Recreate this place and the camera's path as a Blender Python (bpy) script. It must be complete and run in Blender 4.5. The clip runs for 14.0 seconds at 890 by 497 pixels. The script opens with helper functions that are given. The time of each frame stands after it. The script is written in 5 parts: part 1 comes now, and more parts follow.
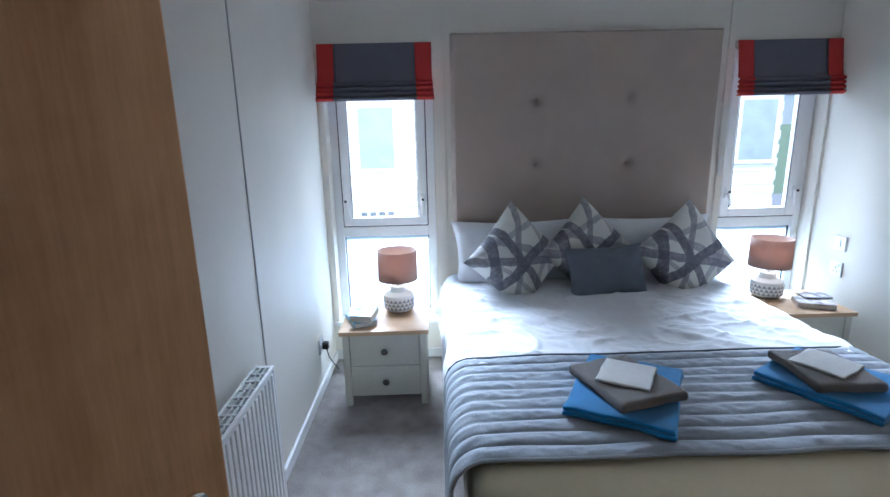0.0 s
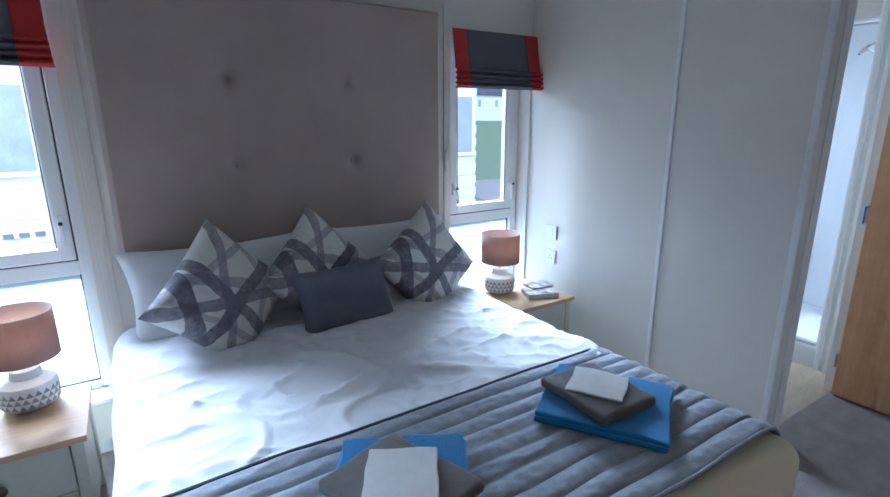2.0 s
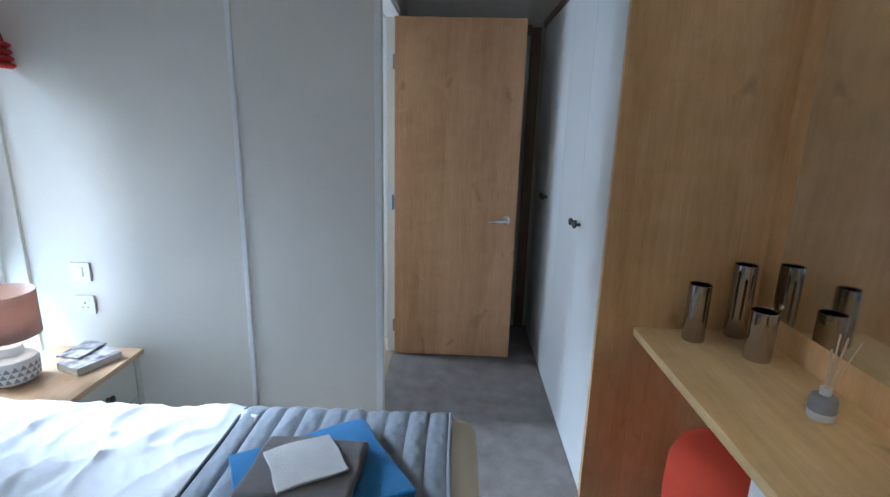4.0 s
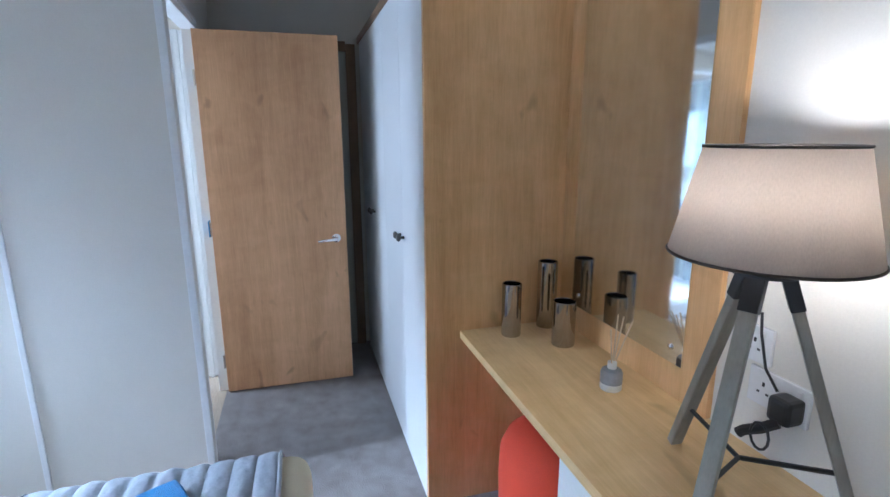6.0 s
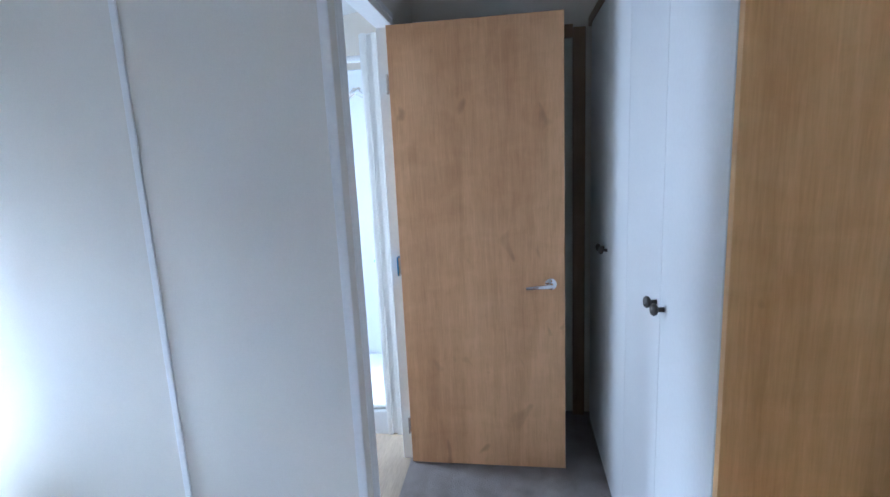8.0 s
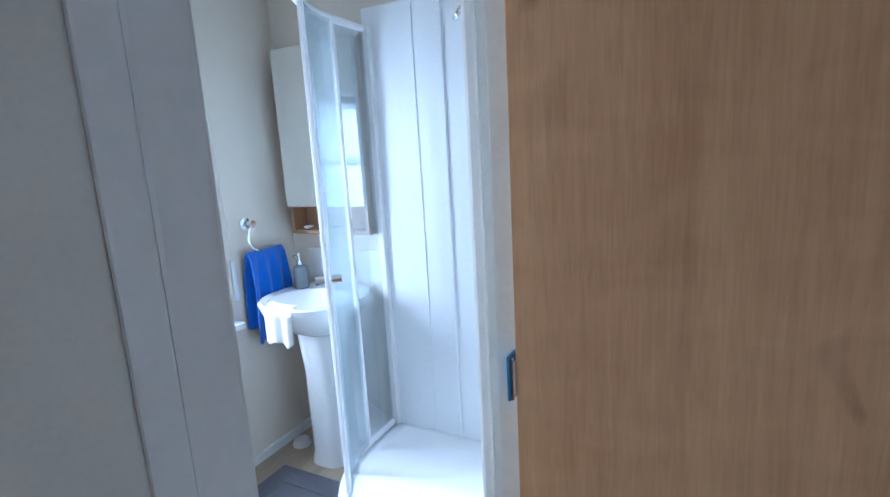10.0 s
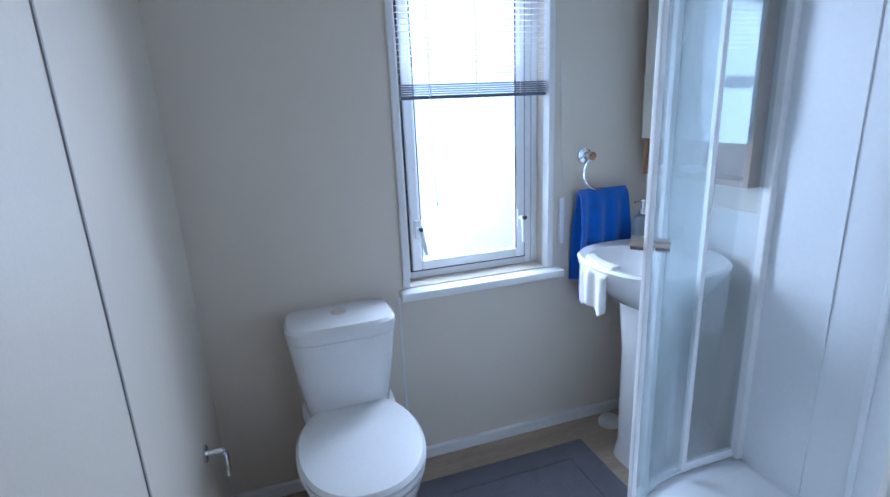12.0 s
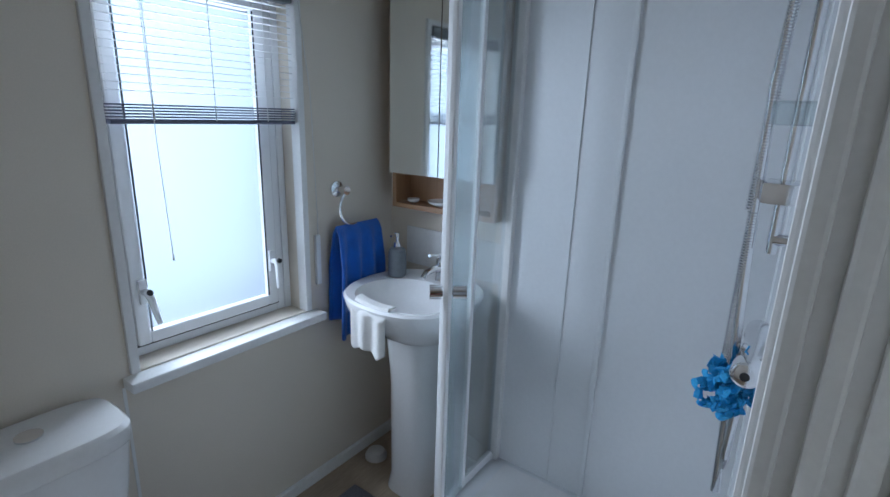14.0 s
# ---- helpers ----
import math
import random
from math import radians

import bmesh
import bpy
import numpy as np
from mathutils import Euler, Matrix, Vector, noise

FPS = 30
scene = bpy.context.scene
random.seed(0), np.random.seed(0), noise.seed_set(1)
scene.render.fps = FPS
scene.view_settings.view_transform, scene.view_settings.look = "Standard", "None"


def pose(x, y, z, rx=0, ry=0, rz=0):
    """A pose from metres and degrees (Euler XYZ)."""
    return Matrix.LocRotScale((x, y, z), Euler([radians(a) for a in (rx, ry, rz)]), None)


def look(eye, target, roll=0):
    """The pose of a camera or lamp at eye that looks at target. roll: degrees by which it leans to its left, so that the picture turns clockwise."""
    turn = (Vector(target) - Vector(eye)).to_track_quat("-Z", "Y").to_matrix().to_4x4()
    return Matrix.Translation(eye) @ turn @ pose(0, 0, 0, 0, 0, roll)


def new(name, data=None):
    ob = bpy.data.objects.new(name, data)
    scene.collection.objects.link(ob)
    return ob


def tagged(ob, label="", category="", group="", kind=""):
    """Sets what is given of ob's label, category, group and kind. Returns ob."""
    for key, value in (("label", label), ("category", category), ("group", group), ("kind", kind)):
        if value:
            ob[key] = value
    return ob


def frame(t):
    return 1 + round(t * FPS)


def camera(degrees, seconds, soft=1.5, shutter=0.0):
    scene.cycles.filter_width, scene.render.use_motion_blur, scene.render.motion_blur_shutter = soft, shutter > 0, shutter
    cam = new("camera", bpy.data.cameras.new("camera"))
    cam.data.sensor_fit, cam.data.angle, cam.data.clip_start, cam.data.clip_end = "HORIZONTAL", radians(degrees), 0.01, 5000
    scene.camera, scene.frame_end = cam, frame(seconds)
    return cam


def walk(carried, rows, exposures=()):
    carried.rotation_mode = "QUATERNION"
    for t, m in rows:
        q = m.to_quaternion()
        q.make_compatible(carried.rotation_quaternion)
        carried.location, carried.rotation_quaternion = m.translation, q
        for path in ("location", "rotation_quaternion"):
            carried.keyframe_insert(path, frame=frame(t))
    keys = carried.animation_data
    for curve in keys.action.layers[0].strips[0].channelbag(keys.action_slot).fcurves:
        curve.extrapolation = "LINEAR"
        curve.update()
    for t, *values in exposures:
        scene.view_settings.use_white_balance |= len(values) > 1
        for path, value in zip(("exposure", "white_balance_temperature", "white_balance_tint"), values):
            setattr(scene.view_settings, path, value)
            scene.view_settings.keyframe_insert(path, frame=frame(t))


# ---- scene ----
cam = camera(83.3, 14.0)
PATH = [
    (0, (0.014, -0.1, 1.437), (0.049, 1.847, 0.981), -1.3),
    (0.5, (0.028, 0.062, 1.452), (0.281, 1.991, 0.985), -0.6),
    (1, (0.039, 0.21, 1.443), (0.633, 2.059, 0.966), -0.9),
    (1.5, (0.105, 0.346, 1.441), (0.915, 2.105, 0.943), -1.2),
    (2, (0.184, 0.496, 1.425), (1.224, 2.131, 0.929), -0.2),
    (2.5, (0.226, 0.654, 1.416), (1.678, 1.935, 0.917), 1.7),
    (3, (0.211, 0.85, 1.44), (1.971, 1.656, 0.937), 0.8),
    (3.5, (0.258, 0.963, 1.421), (2.116, 1.504, 0.918), 1.0),
    (4, (0.291, 1.047, 1.433), (2.23, 1.088, 0.945), 1.5),
    (4.2, (0.296, 1.067, 1.437), (2.227, 0.848, 0.968), 2.5),
    (6.3, (0.292, 0.915, 1.461), (2.165, 0.364, 1.026), -0.2),
    (6.5, (0.321, 0.891, 1.478), (2.235, 0.477, 1.072), -1.4),
    (7, (0.499, 0.874, 1.473), (2.459, 0.723, 1.108), -1.3),
    (7.5, (0.774, 0.898, 1.476), (2.745, 0.953, 1.141), -2.1),
    (8, (1.068, 0.9, 1.446), (3.015, 1.181, 1.083), -2.7),
    (8.2, (1.231, 0.897, 1.436), (3.154, 1.3, 1.066), -2.1),
    (10.3, (2.496, 1.148, 1.367), (4.155, 2.194, 0.974), -3.9),
    (10.5, (2.559, 1.165, 1.353), (4.136, 2.322, 0.935), -4.2),
    (11, (2.657, 1.246, 1.321), (4.017, 2.635, 0.854), -3.4),
    (11.5, (2.741, 1.305, 1.304), (3.773, 2.949, 0.822), -4.1),
    (12, (2.855, 1.306, 1.316), (3.451, 3.139, 0.783), -2.6),
    (12.5, (2.858, 1.327, 1.312), (3.258, 3.216, 0.791), -1.8),
    (13, (2.786, 1.476, 1.362), (3.495, 3.272, 0.84), 1.0),
    (13.5, (2.749, 1.591, 1.381), (4.088, 2.982, 0.86), 1.7),
    (14, (2.748, 1.597, 1.402), (4.316, 2.723, 0.88), 1.9),
]
EXPOSURES = [(0.0, 1.2, 5450, 12), (1.5, 0.9, 5200, 12), (3.0, 1.05, 5450, 10), (4.2, 1.15, 5500, 10), (6.3, 1.8, 5130, 13), (8.2, 1.68, 5200, 13), (10.5, 0.95, 5250, 12), (11.5, 0.55, 5250, 14), (12.5, 0.3, 5550, 18), (13.2, -0.1, 5900, 16), (14.0, -0.3, 5900, 14)]
WINDOW_W, FROST_W, BATH_W, LAMP_W, BEDLAMP_W = 122.0, 0.9, 20.0, 1.3, 0.3
walk(cam, [(t, look(eye, target, roll)) for t, eye, target, roll in PATH], EXPOSURES)

# ---- light ----
world = bpy.data.worlds.new("world")
scene.world = world
world.use_nodes = True
wn = world.node_tree.nodes
sky = wn.new("ShaderNodeTexSky")
sky.sky_type = "NISHITA"
sky.sun_disc = False
sky.sun_elevation, sky.sun_rotation = radians(43), radians(205)
world.node_tree.links.new(sky.outputs[0], wn["Background"].inputs[0])
wn["Background"].inputs[1].default_value = 0.14

sun = new("sun", bpy.data.lights.new("sun", "SUN"))
sun.data.energy, sun.data.angle, sun.data.color = 1.5, radians(15), (1.0, 0.97, 0.92)
sun.matrix_world = look((0, 0, 10), (2.4, 5.2, 4.6))


def window_light(eye, target, w, h, power, spread=180):
    lamp = new("window_daylight", bpy.data.lights.new("window_daylight", "AREA"))
    lamp.data.shape, lamp.data.size, lamp.data.size_y = "RECTANGLE", w, h
    lamp.data.energy, lamp.data.color = power, (0.80, 0.91, 1.0)
    lamp.data.spread = radians(spread)
    lamp.matrix_world = look(eye, target)


for wx, tx in ((-0.60, 0.20), (2.55, 1.75)):
    window_light((wx, 4.8, 3.0), (tx, 1.7, 0.9), 1.8, 2.0, WINDOW_W, 66)
for wx in (-0.30, 2.08):
    window_light((wx, 3.16, 0.53), (wx, 2.0, 0.50), 0.48, 0.42, FROST_W)
window_light((3.51, 3.115, 1.26), (3.51, 2.0, 1.1), 0.44, 0.92, BATH_W)


def bulb(x, y, z, power, size=0.03):
    lamp = new("bulb_light", bpy.data.lights.new("bulb_light", "POINT"))
    lamp.data.energy, lamp.data.color, lamp.data.shadow_soft_size = power, (1.0, 0.92, 0.82), size
    lamp.location = (x, y, z)


# ---- materials ----
def node_mat(name):
    m = bpy.data.materials.new(name)
    m.use_nodes = True
    return m, m.node_tree.nodes, m.node_tree.links, m.node_tree.nodes["Principled BSDF"]


def surface(name, color, rough=0.6, metal=0.0, vary=0.12, scale=6.0, grain=80.0, bump=0.15, depth=0.002, stretch=(1, 1, 1), sheen=0.0, dark=None, coords="Object"):
    """A surface with broad and fine variation and a little relief."""
    m, n, l, b = node_mat(name)
    tc = n.new("ShaderNodeTexCoord")
    mp = n.new("ShaderNodeMapping")
    mp.inputs["Scale"].default_value = stretch
    l.new(tc.outputs[coords], mp.inputs[0])
    big, fine = n.new("ShaderNodeTexNoise"), n.new("ShaderNodeTexNoise")
    big.inputs["Scale"].default_value, fine.inputs["Scale"].default_value = scale, grain
    big.inputs["Detail"].default_value, fine.inputs["Detail"].default_value = 5, 3
    for t in (big, fine):
        l.new(mp.outputs[0], t.inputs["Vector"])
    mix = n.new("ShaderNodeMath")
    mix.operation = "ADD"
    l.new(big.outputs["Fac"], mix.inputs[0])
    l.new(fine.outputs["Fac"], mix.inputs[1])
    ramp = n.new("ShaderNodeValToRGB")
    low = dark if dark else tuple(c * (1 - vary) for c in color)
    ramp.color_ramp.elements[0].position, ramp.color_ramp.elements[1].position = 0.35, 0.65
    ramp.color_ramp.elements[0].color, ramp.color_ramp.elements[1].color = (*low, 1), (*(min(1, c * (1 + vary * 0.4)) for c in color), 1)
    half = n.new("ShaderNodeMath")
    half.operation = "MULTIPLY"
    half.inputs[1].default_value = 0.5
    l.new(mix.outputs[0], half.inputs[0])
    l.new(half.outputs[0], ramp.inputs[0])
    l.new(ramp.outputs[0], b.inputs["Base Color"])
    bp = n.new("ShaderNodeBump")
    bp.inputs["Strength"].default_value, bp.inputs["Distance"].default_value = bump, depth
    l.new(fine.outputs["Fac"], bp.inputs["Height"])
    l.new(bp.outputs[0], b.inputs["Normal"])
    rr = n.new("ShaderNodeMapRange")
    rr.inputs["To Min"].default_value, rr.inputs["To Max"].default_value = max(0.02, rough - 0.07), min(1, rough + 0.07)
    l.new(big.outputs["Fac"], rr.inputs[0])
    l.new(rr.outputs[0], b.inputs["Roughness"])
    b.inputs["Metallic"].default_value = metal
    b.inputs["Sheen Weight"].default_value = sheen
    return m


def oak(name, light, dark, along):
    """Oak laminate: long streaks along one axis, fine pores and a few small knots."""
    m, n, l, b = node_mat(name)
    tc = n.new("ShaderNodeTexCoord")

    def noise_at(scale, detail, squeeze, rough=0.55):
        mp = n.new("ShaderNodeMapping")
        s = [1.0, 1.0, 1.0]
        s["xyz".index(along)] = squeeze
        mp.inputs["Scale"].default_value = s
        t = n.new("ShaderNodeTexNoise")
        t.inputs["Scale"].default_value, t.inputs["Detail"].default_value, t.inputs["Roughness"].default_value = scale, detail, rough
        t.inputs["Distortion"].default_value = 0.6
        l.new(tc.outputs["Object"], mp.inputs[0])
        l.new(mp.outputs[0], t.inputs["Vector"])
        return t

    broad, streak, pore, knot, figure = noise_at(5, 4, 0.16), noise_at(42, 6, 0.05, 0.6), noise_at(190, 3, 0.06), noise_at(9, 2, 0.6), noise_at(7, 5, 1.6, 0.6)
    c = broad.outputs["Fac"]
    for t, weight in ((streak, 0.45), (pore, 0.40), (figure, 0.40)):
        a = n.new("ShaderNodeMath")
        a.operation = "MULTIPLY_ADD"
        a.inputs[1].default_value = weight
        l.new(t.outputs["Fac"], a.inputs[0])
        l.new(c, a.inputs[2])
        c = a.outputs[0]
    ramp = n.new("ShaderNodeValToRGB")
    ramp.color_ramp.elements[0].position, ramp.color_ramp.elements[1].position = 0.0, 1.0
    ramp.color_ramp.elements[0].color, ramp.color_ramp.elements[1].color = (*dark, 1), (*light, 1)
    span = n.new("ShaderNodeMapRange")
    span.inputs["From Min"].default_value, span.inputs["From Max"].default_value = 0.88, 1.38
    l.new(c, span.inputs[0])
    l.new(span.outputs[0], ramp.inputs[0])
    kr = n.new("ShaderNodeValToRGB")
    kr.color_ramp.elements[0].position, kr.color_ramp.elements[1].position = 0.665, 0.80
    kr.color_ramp.elements[0].color, kr.color_ramp.elements[1].color = (0, 0, 0, 1), (0.75, 0.75, 0.75, 1)
    l.new(knot.outputs["Fac"], kr.inputs[0])
    mx = n.new("ShaderNodeMix")
    mx.data_type = "RGBA"
    l.new(kr.outputs[0], mx.inputs[0])
    l.new(ramp.outputs[0], mx.inputs[6])
    mx.inputs[7].default_value = (*(q * 0.62 for q in dark), 1)
    l.new(mx.outputs[2], b.inputs["Base Color"])
    bp = n.new("ShaderNodeBump")
    bp.inputs["Strength"].default_value, bp.inputs["Distance"].default_value = 0.12, 0.001
    l.new(pore.outputs["Fac"], bp.inputs["Height"])
    l.new(bp.outputs[0], b.inputs["Normal"])
    b.inputs["Roughness"].default_value = 0.42
    return m


def glass(name, tint, haze_share=0.01, rough=0.02):
    """A thin pane: clear, with a faint mirror reflection and a pale painted haze."""
    m = bpy.data.materials.new(name)
    m.use_nodes = True
    n, l = m.node_tree.nodes, m.node_tree.links
    n.remove(n["Principled BSDF"])
    tr, gl, mix, lw = n.new("ShaderNodeBsdfTransparent"), n.new("ShaderNodeBsdfGlossy"), n.new("ShaderNodeMixShader"), n.new("ShaderNodeFresnel")
    tr.inputs[0].default_value = (*tint, 1)
    gl.inputs["Roughness"].default_value = rough
    lw.inputs[0].default_value = 1.45
    mul = n.new("ShaderNodeMath")
    mul.operation = "MULTIPLY_ADD"
    mul.inputs[1].default_value, mul.inputs[2].default_value = 0.45, 0.005
    l.new(lw.outputs[0], mul.inputs[0])
    l.new(mul.outputs[0], mix.inputs[0])
    l.new(tr.outputs[0], mix.inputs[1])
    l.new(gl.outputs[0], mix.inputs[2])
    # pale diffuse colour mixed in as haze, to lighten the glass
    haze, veil = n.new("ShaderNodeBsdfDiffuse"), n.new("ShaderNodeMixShader")
    haze.inputs[0].default_value = (0.75, 0.82, 0.86, 1)
    veil.inputs[0].default_value = haze_share
    l.new(mix.outputs[0], veil.inputs[1])
    l.new(haze.outputs[0], veil.inputs[2])
    l.new(veil.outputs[0], n["Material Output"].inputs[0])
    return m


def frosted(name, color):
    """Obscured glass: scatters the daylight that falls on its outer side."""
    m = bpy.data.materials.new(name)
    m.use_nodes = True
    n, l = m.node_tree.nodes, m.node_tree.links
    n.remove(n["Principled BSDF"])
    tl, gl, mix = n.new("ShaderNodeBsdfTranslucent"), n.new("ShaderNodeBsdfGlossy"), n.new("ShaderNodeMixShader")
    tl.inputs[0].default_value = (*color, 1)
    gl.inputs["Roughness"].default_value = 0.25
    mix.inputs[0].default_value = 0.06
    l.new(tl.outputs[0], mix.inputs[1])
    l.new(gl.outputs[0], mix.inputs[2])
    l.new(mix.outputs[0], n["Material Output"].inputs[0])
    return m


def glow(name, color, strength):
    m, n, l, b = node_mat(name)
    b.inputs["Base Color"].default_value = (*color, 1)
    b.inputs["Emission Color"].default_value = (*color, 1)
    b.inputs["Emission Strength"].default_value = strength
    return m


def shade_cloth(name, color, through_color):
    """Woven lampshade linen that lets some light through."""
    m = surface(name, color, 0.85, vary=0.25, scale=9, grain=420, bump=0.4, depth=0.001, stretch=(1, 1, 0.35))
    n, l = m.node_tree.nodes, m.node_tree.links
    tl, mix = n.new("ShaderNodeBsdfTranslucent"), n.new("ShaderNodeMixShader")
    tl.inputs[0].default_value = (*through_color, 1)
    mix.inputs[0].default_value = 0.45
    l.new(n["Principled BSDF"].outputs[0], mix.inputs[1])
    l.new(tl.outputs[0], mix.inputs[2])
    l.new(mix.outputs[0], n["Material Output"].inputs[0])
    return m


def banded(name, ground, bands):
    """Cushion cotton: pale ground with broad brushed bands crossing at several angles."""
    m, n, l, b = node_mat(name)
    tc = n.new("ShaderNodeTexCoord")
    wob = n.new("ShaderNodeTexNoise")
    wob.inputs["Scale"].default_value = 9
    l.new(tc.outputs["Object"], wob.inputs["Vector"])
    brush = n.new("ShaderNodeTexNoise")
    brush.inputs["Scale"].default_value = 45
    brush.inputs["Detail"].default_value = 4
    l.new(tc.outputs["Object"], brush.inputs["Vector"])
    last = None
    for angle, off, width, color, cover in bands:
        dot = n.new("ShaderNodeVectorMath")
        dot.operation = "DOT_PRODUCT"
        dot.inputs[1].default_value = (math.cos(radians(angle)), 0, math.sin(radians(angle)))
        l.new(tc.outputs["Object"], dot.inputs[0])
        sh = n.new("ShaderNodeMath")
        sh.operation = "MULTIPLY_ADD"
        sh.inputs[1].default_value = 0.035
        l.new(wob.outputs["Fac"], sh.inputs[0])
        l.new(dot.outputs["Value"], sh.inputs[2])
        cmp = n.new("ShaderNodeMath")
        cmp.operation = "COMPARE"
        cmp.inputs[1].default_value, cmp.inputs[2].default_value = off + 0.0175, width
        l.new(sh.outputs[0], cmp.inputs[0])
        br = n.new("ShaderNodeMapRange")
        br.inputs["From Min"].default_value, br.inputs["From Max"].default_value = 0.3, 0.6
        br.inputs["To Min"].default_value, br.inputs["To Max"].default_value = cover * 0.75, cover
        l.new(brush.outputs["Fac"], br.inputs[0])
        f = n.new("ShaderNodeMath")
        f.operation = "MULTIPLY"
        l.new(cmp.outputs[0], f.inputs[0])
        l.new(br.outputs[0], f.inputs[1])
        mx = n.new("ShaderNodeMix")
        mx.data_type = "RGBA"
        l.new(f.outputs[0], mx.inputs[0])
        if last:
            l.new(last.outputs[2], mx.inputs[6])
        else:
            mx.inputs[6].default_value = (*ground, 1)
        mx.inputs[7].default_value = (*color, 1)
        last = mx
    l.new(last.outputs[2], b.inputs["Base Color"])
    b.inputs["Roughness"].default_value = 0.85
    bp = n.new("ShaderNodeBump")
    bp.inputs["Strength"].default_value, bp.inputs["Distance"].default_value = 0.3, 0.004
    l.new(wob.outputs["Fac"], bp.inputs["Height"])
    l.new(bp.outputs[0], b.inputs["Normal"])
    return m


WALL = surface("vinyl_wallpaper", (0.73, 0.695, 0.625), 0.55, vary=0.05, scale=3, grain=260, bump=0.12, depth=0.001)
BATHWALL = surface("bathroom_wallpaper", (0.73, 0.66, 0.565), 0.5, vary=0.05, scale=3, grain=240, bump=0.12, depth=0.001)
CEIL = surface("ceiling_board", (0.78, 0.77, 0.74), 0.7, vary=0.04)
JOINT = surface("grey_joint_sealant", (0.38, 0.37, 0.36), 0.7, bump=0.1)
WHITE = surface("white_paint", (0.80, 0.80, 0.79), 0.4, vary=0.05, scale=12, bump=0.05)
UPVC = surface("white_plastic_frame", (0.82, 0.83, 0.84), 0.3, vary=0.03, scale=8, bump=0.03)
CARPET = surface("cut_pile_carpet", (0.33, 0.29, 0.27), 0.95, vary=0.0, scale=11, grain=190, bump=1.0, depth=0.008, sheen=0.2, dark=(0.155, 0.13, 0.122))
VINYL = surface("wood_look_vinyl", (0.42, 0.33, 0.24), 0.45, vary=0.25, scale=5, grain=60, stretch=(0.3, 3, 1))
DOOROAK = oak("door_oak", (0.80, 0.475, 0.25), (0.55, 0.29, 0.135), "z")
PANELOAK = oak("panel_oak", (0.86, 0.55, 0.26), (0.62, 0.35, 0.135), "z")
# darker copy of the oak: the cabinet shelf's shade is in its colour
SHADEDOAK = oak("shaded_cabinet_oak", (0.40, 0.23, 0.12), (0.28, 0.15, 0.075), "z")
COUNTEROAK = oak("counter_oak", (0.82, 0.58, 0.28), (0.60, 0.38, 0.155), "x")
TOPOAK = oak("bedside_oak", (0.62, 0.43, 0.26), (0.46, 0.29, 0.16), "x")
DARKWOOD = oak("brown_frame_wood", (0.30, 0.19, 0.11), (0.19, 0.115, 0.062), "z")
PUTTY = surface("putty_paint", (0.56, 0.55, 0.47), 0.5, vary=0.06, bump=0.05)
DOORWHITE = surface("wardrobe_white", (0.74, 0.75, 0.74), 0.35, vary=0.04, bump=0.05)
GAPSHADE = surface("painted_gap_shade", (0.03, 0.03, 0.03), 0.8)
IRON = surface("dark_iron", (0.10, 0.09, 0.08), 0.4, metal=0.8, bump=0.1)
CHROME = surface("chrome", (0.80, 0.80, 0.82), 0.10, metal=1.0, vary=0.04, bump=0.0)
SMOKECHROME = surface("smoked_chrome", (0.42, 0.39, 0.37), 0.09, metal=1.0, vary=0.08, bump=0.02)
HEADCLOTH = surface("headboard_linen", (0.41, 0.335, 0.285), 0.8, vary=0.10, scale=5, grain=420, bump=0.25, depth=0.001, sheen=0.25)
DUVET = surface("white_cotton", (0.80, 0.81, 0.84), 0.85, vary=0.05, scale=7, grain=300, bump=0.15, depth=0.002, sheen=0.15)
QUILT = surface("grey_quilted_satin", (0.265, 0.292, 0.33), 0.75, vary=0.14, scale=14, grain=120, bump=0.25, depth=0.003, sheen=0.1)
QUILTEDGE = surface("dark_quilt_binding", (0.09, 0.10, 0.125), 0.7, bump=0.2)
CREAM = surface("cream_bed_base", (0.72, 0.68, 0.52), 0.8, vary=0.06, grain=250, bump=0.2)
GREYCUSH = surface("slate_cushion_cotton", (0.135, 0.155, 0.19), 0.85, vary=0.15, scale=10, grain=320, bump=0.3, sheen=0.2)
BANDS = banded("criss_cross_cotton", (0.66, 0.65, 0.60), [
    (95, -0.12, 0.012, (0.30, 0.29, 0.31), 0.7), (20, 0.13, 0.016, (0.33, 0.32, 0.34), 0.8), (65, 0.14, 0.015, (0.34, 0.33, 0.34), 0.8),
    (-20, -0.14, 0.016, (0.30, 0.29, 0.32), 0.8), (118, 0.05, 0.02, (0.26, 0.25, 0.28), 0.8), (40, -0.03, 0.018, (0.22, 0.21, 0.24), 0.85),
    (80, -0.02, 0.024, (0.13, 0.125, 0.155), 0.9), (-6, 0.03, 0.026, (0.115, 0.11, 0.14), 0.95), (-48, 0.02, 0.022, (0.16, 0.155, 0.185), 0.9), (52, -0.17, 0.03, (0.12, 0.115, 0.145), 0.95)])
BLUETOWEL = surface("blue_terry", (0.006, 0.215, 0.53), 0.95, vary=0.25, scale=30, grain=420, bump=1.0, depth=0.004, sheen=0.3)
BATHTOWEL = surface("royal_blue_terry", (0.01, 0.135, 0.60), 0.95, vary=0.25, scale=30, grain=420, bump=1.0, depth=0.004, sheen=0.25)
GREYTOWEL = surface("taupe_terry", (0.155, 0.135, 0.125), 0.95, vary=0.25, scale=30, grain=420, bump=1.0, depth=0.004, sheen=0.3)
WHITETOWEL = surface("white_terry", (0.78, 0.77, 0.75), 0.95, vary=0.08, scale=30, grain=420, bump=1.0, depth=0.004, sheen=0.3)
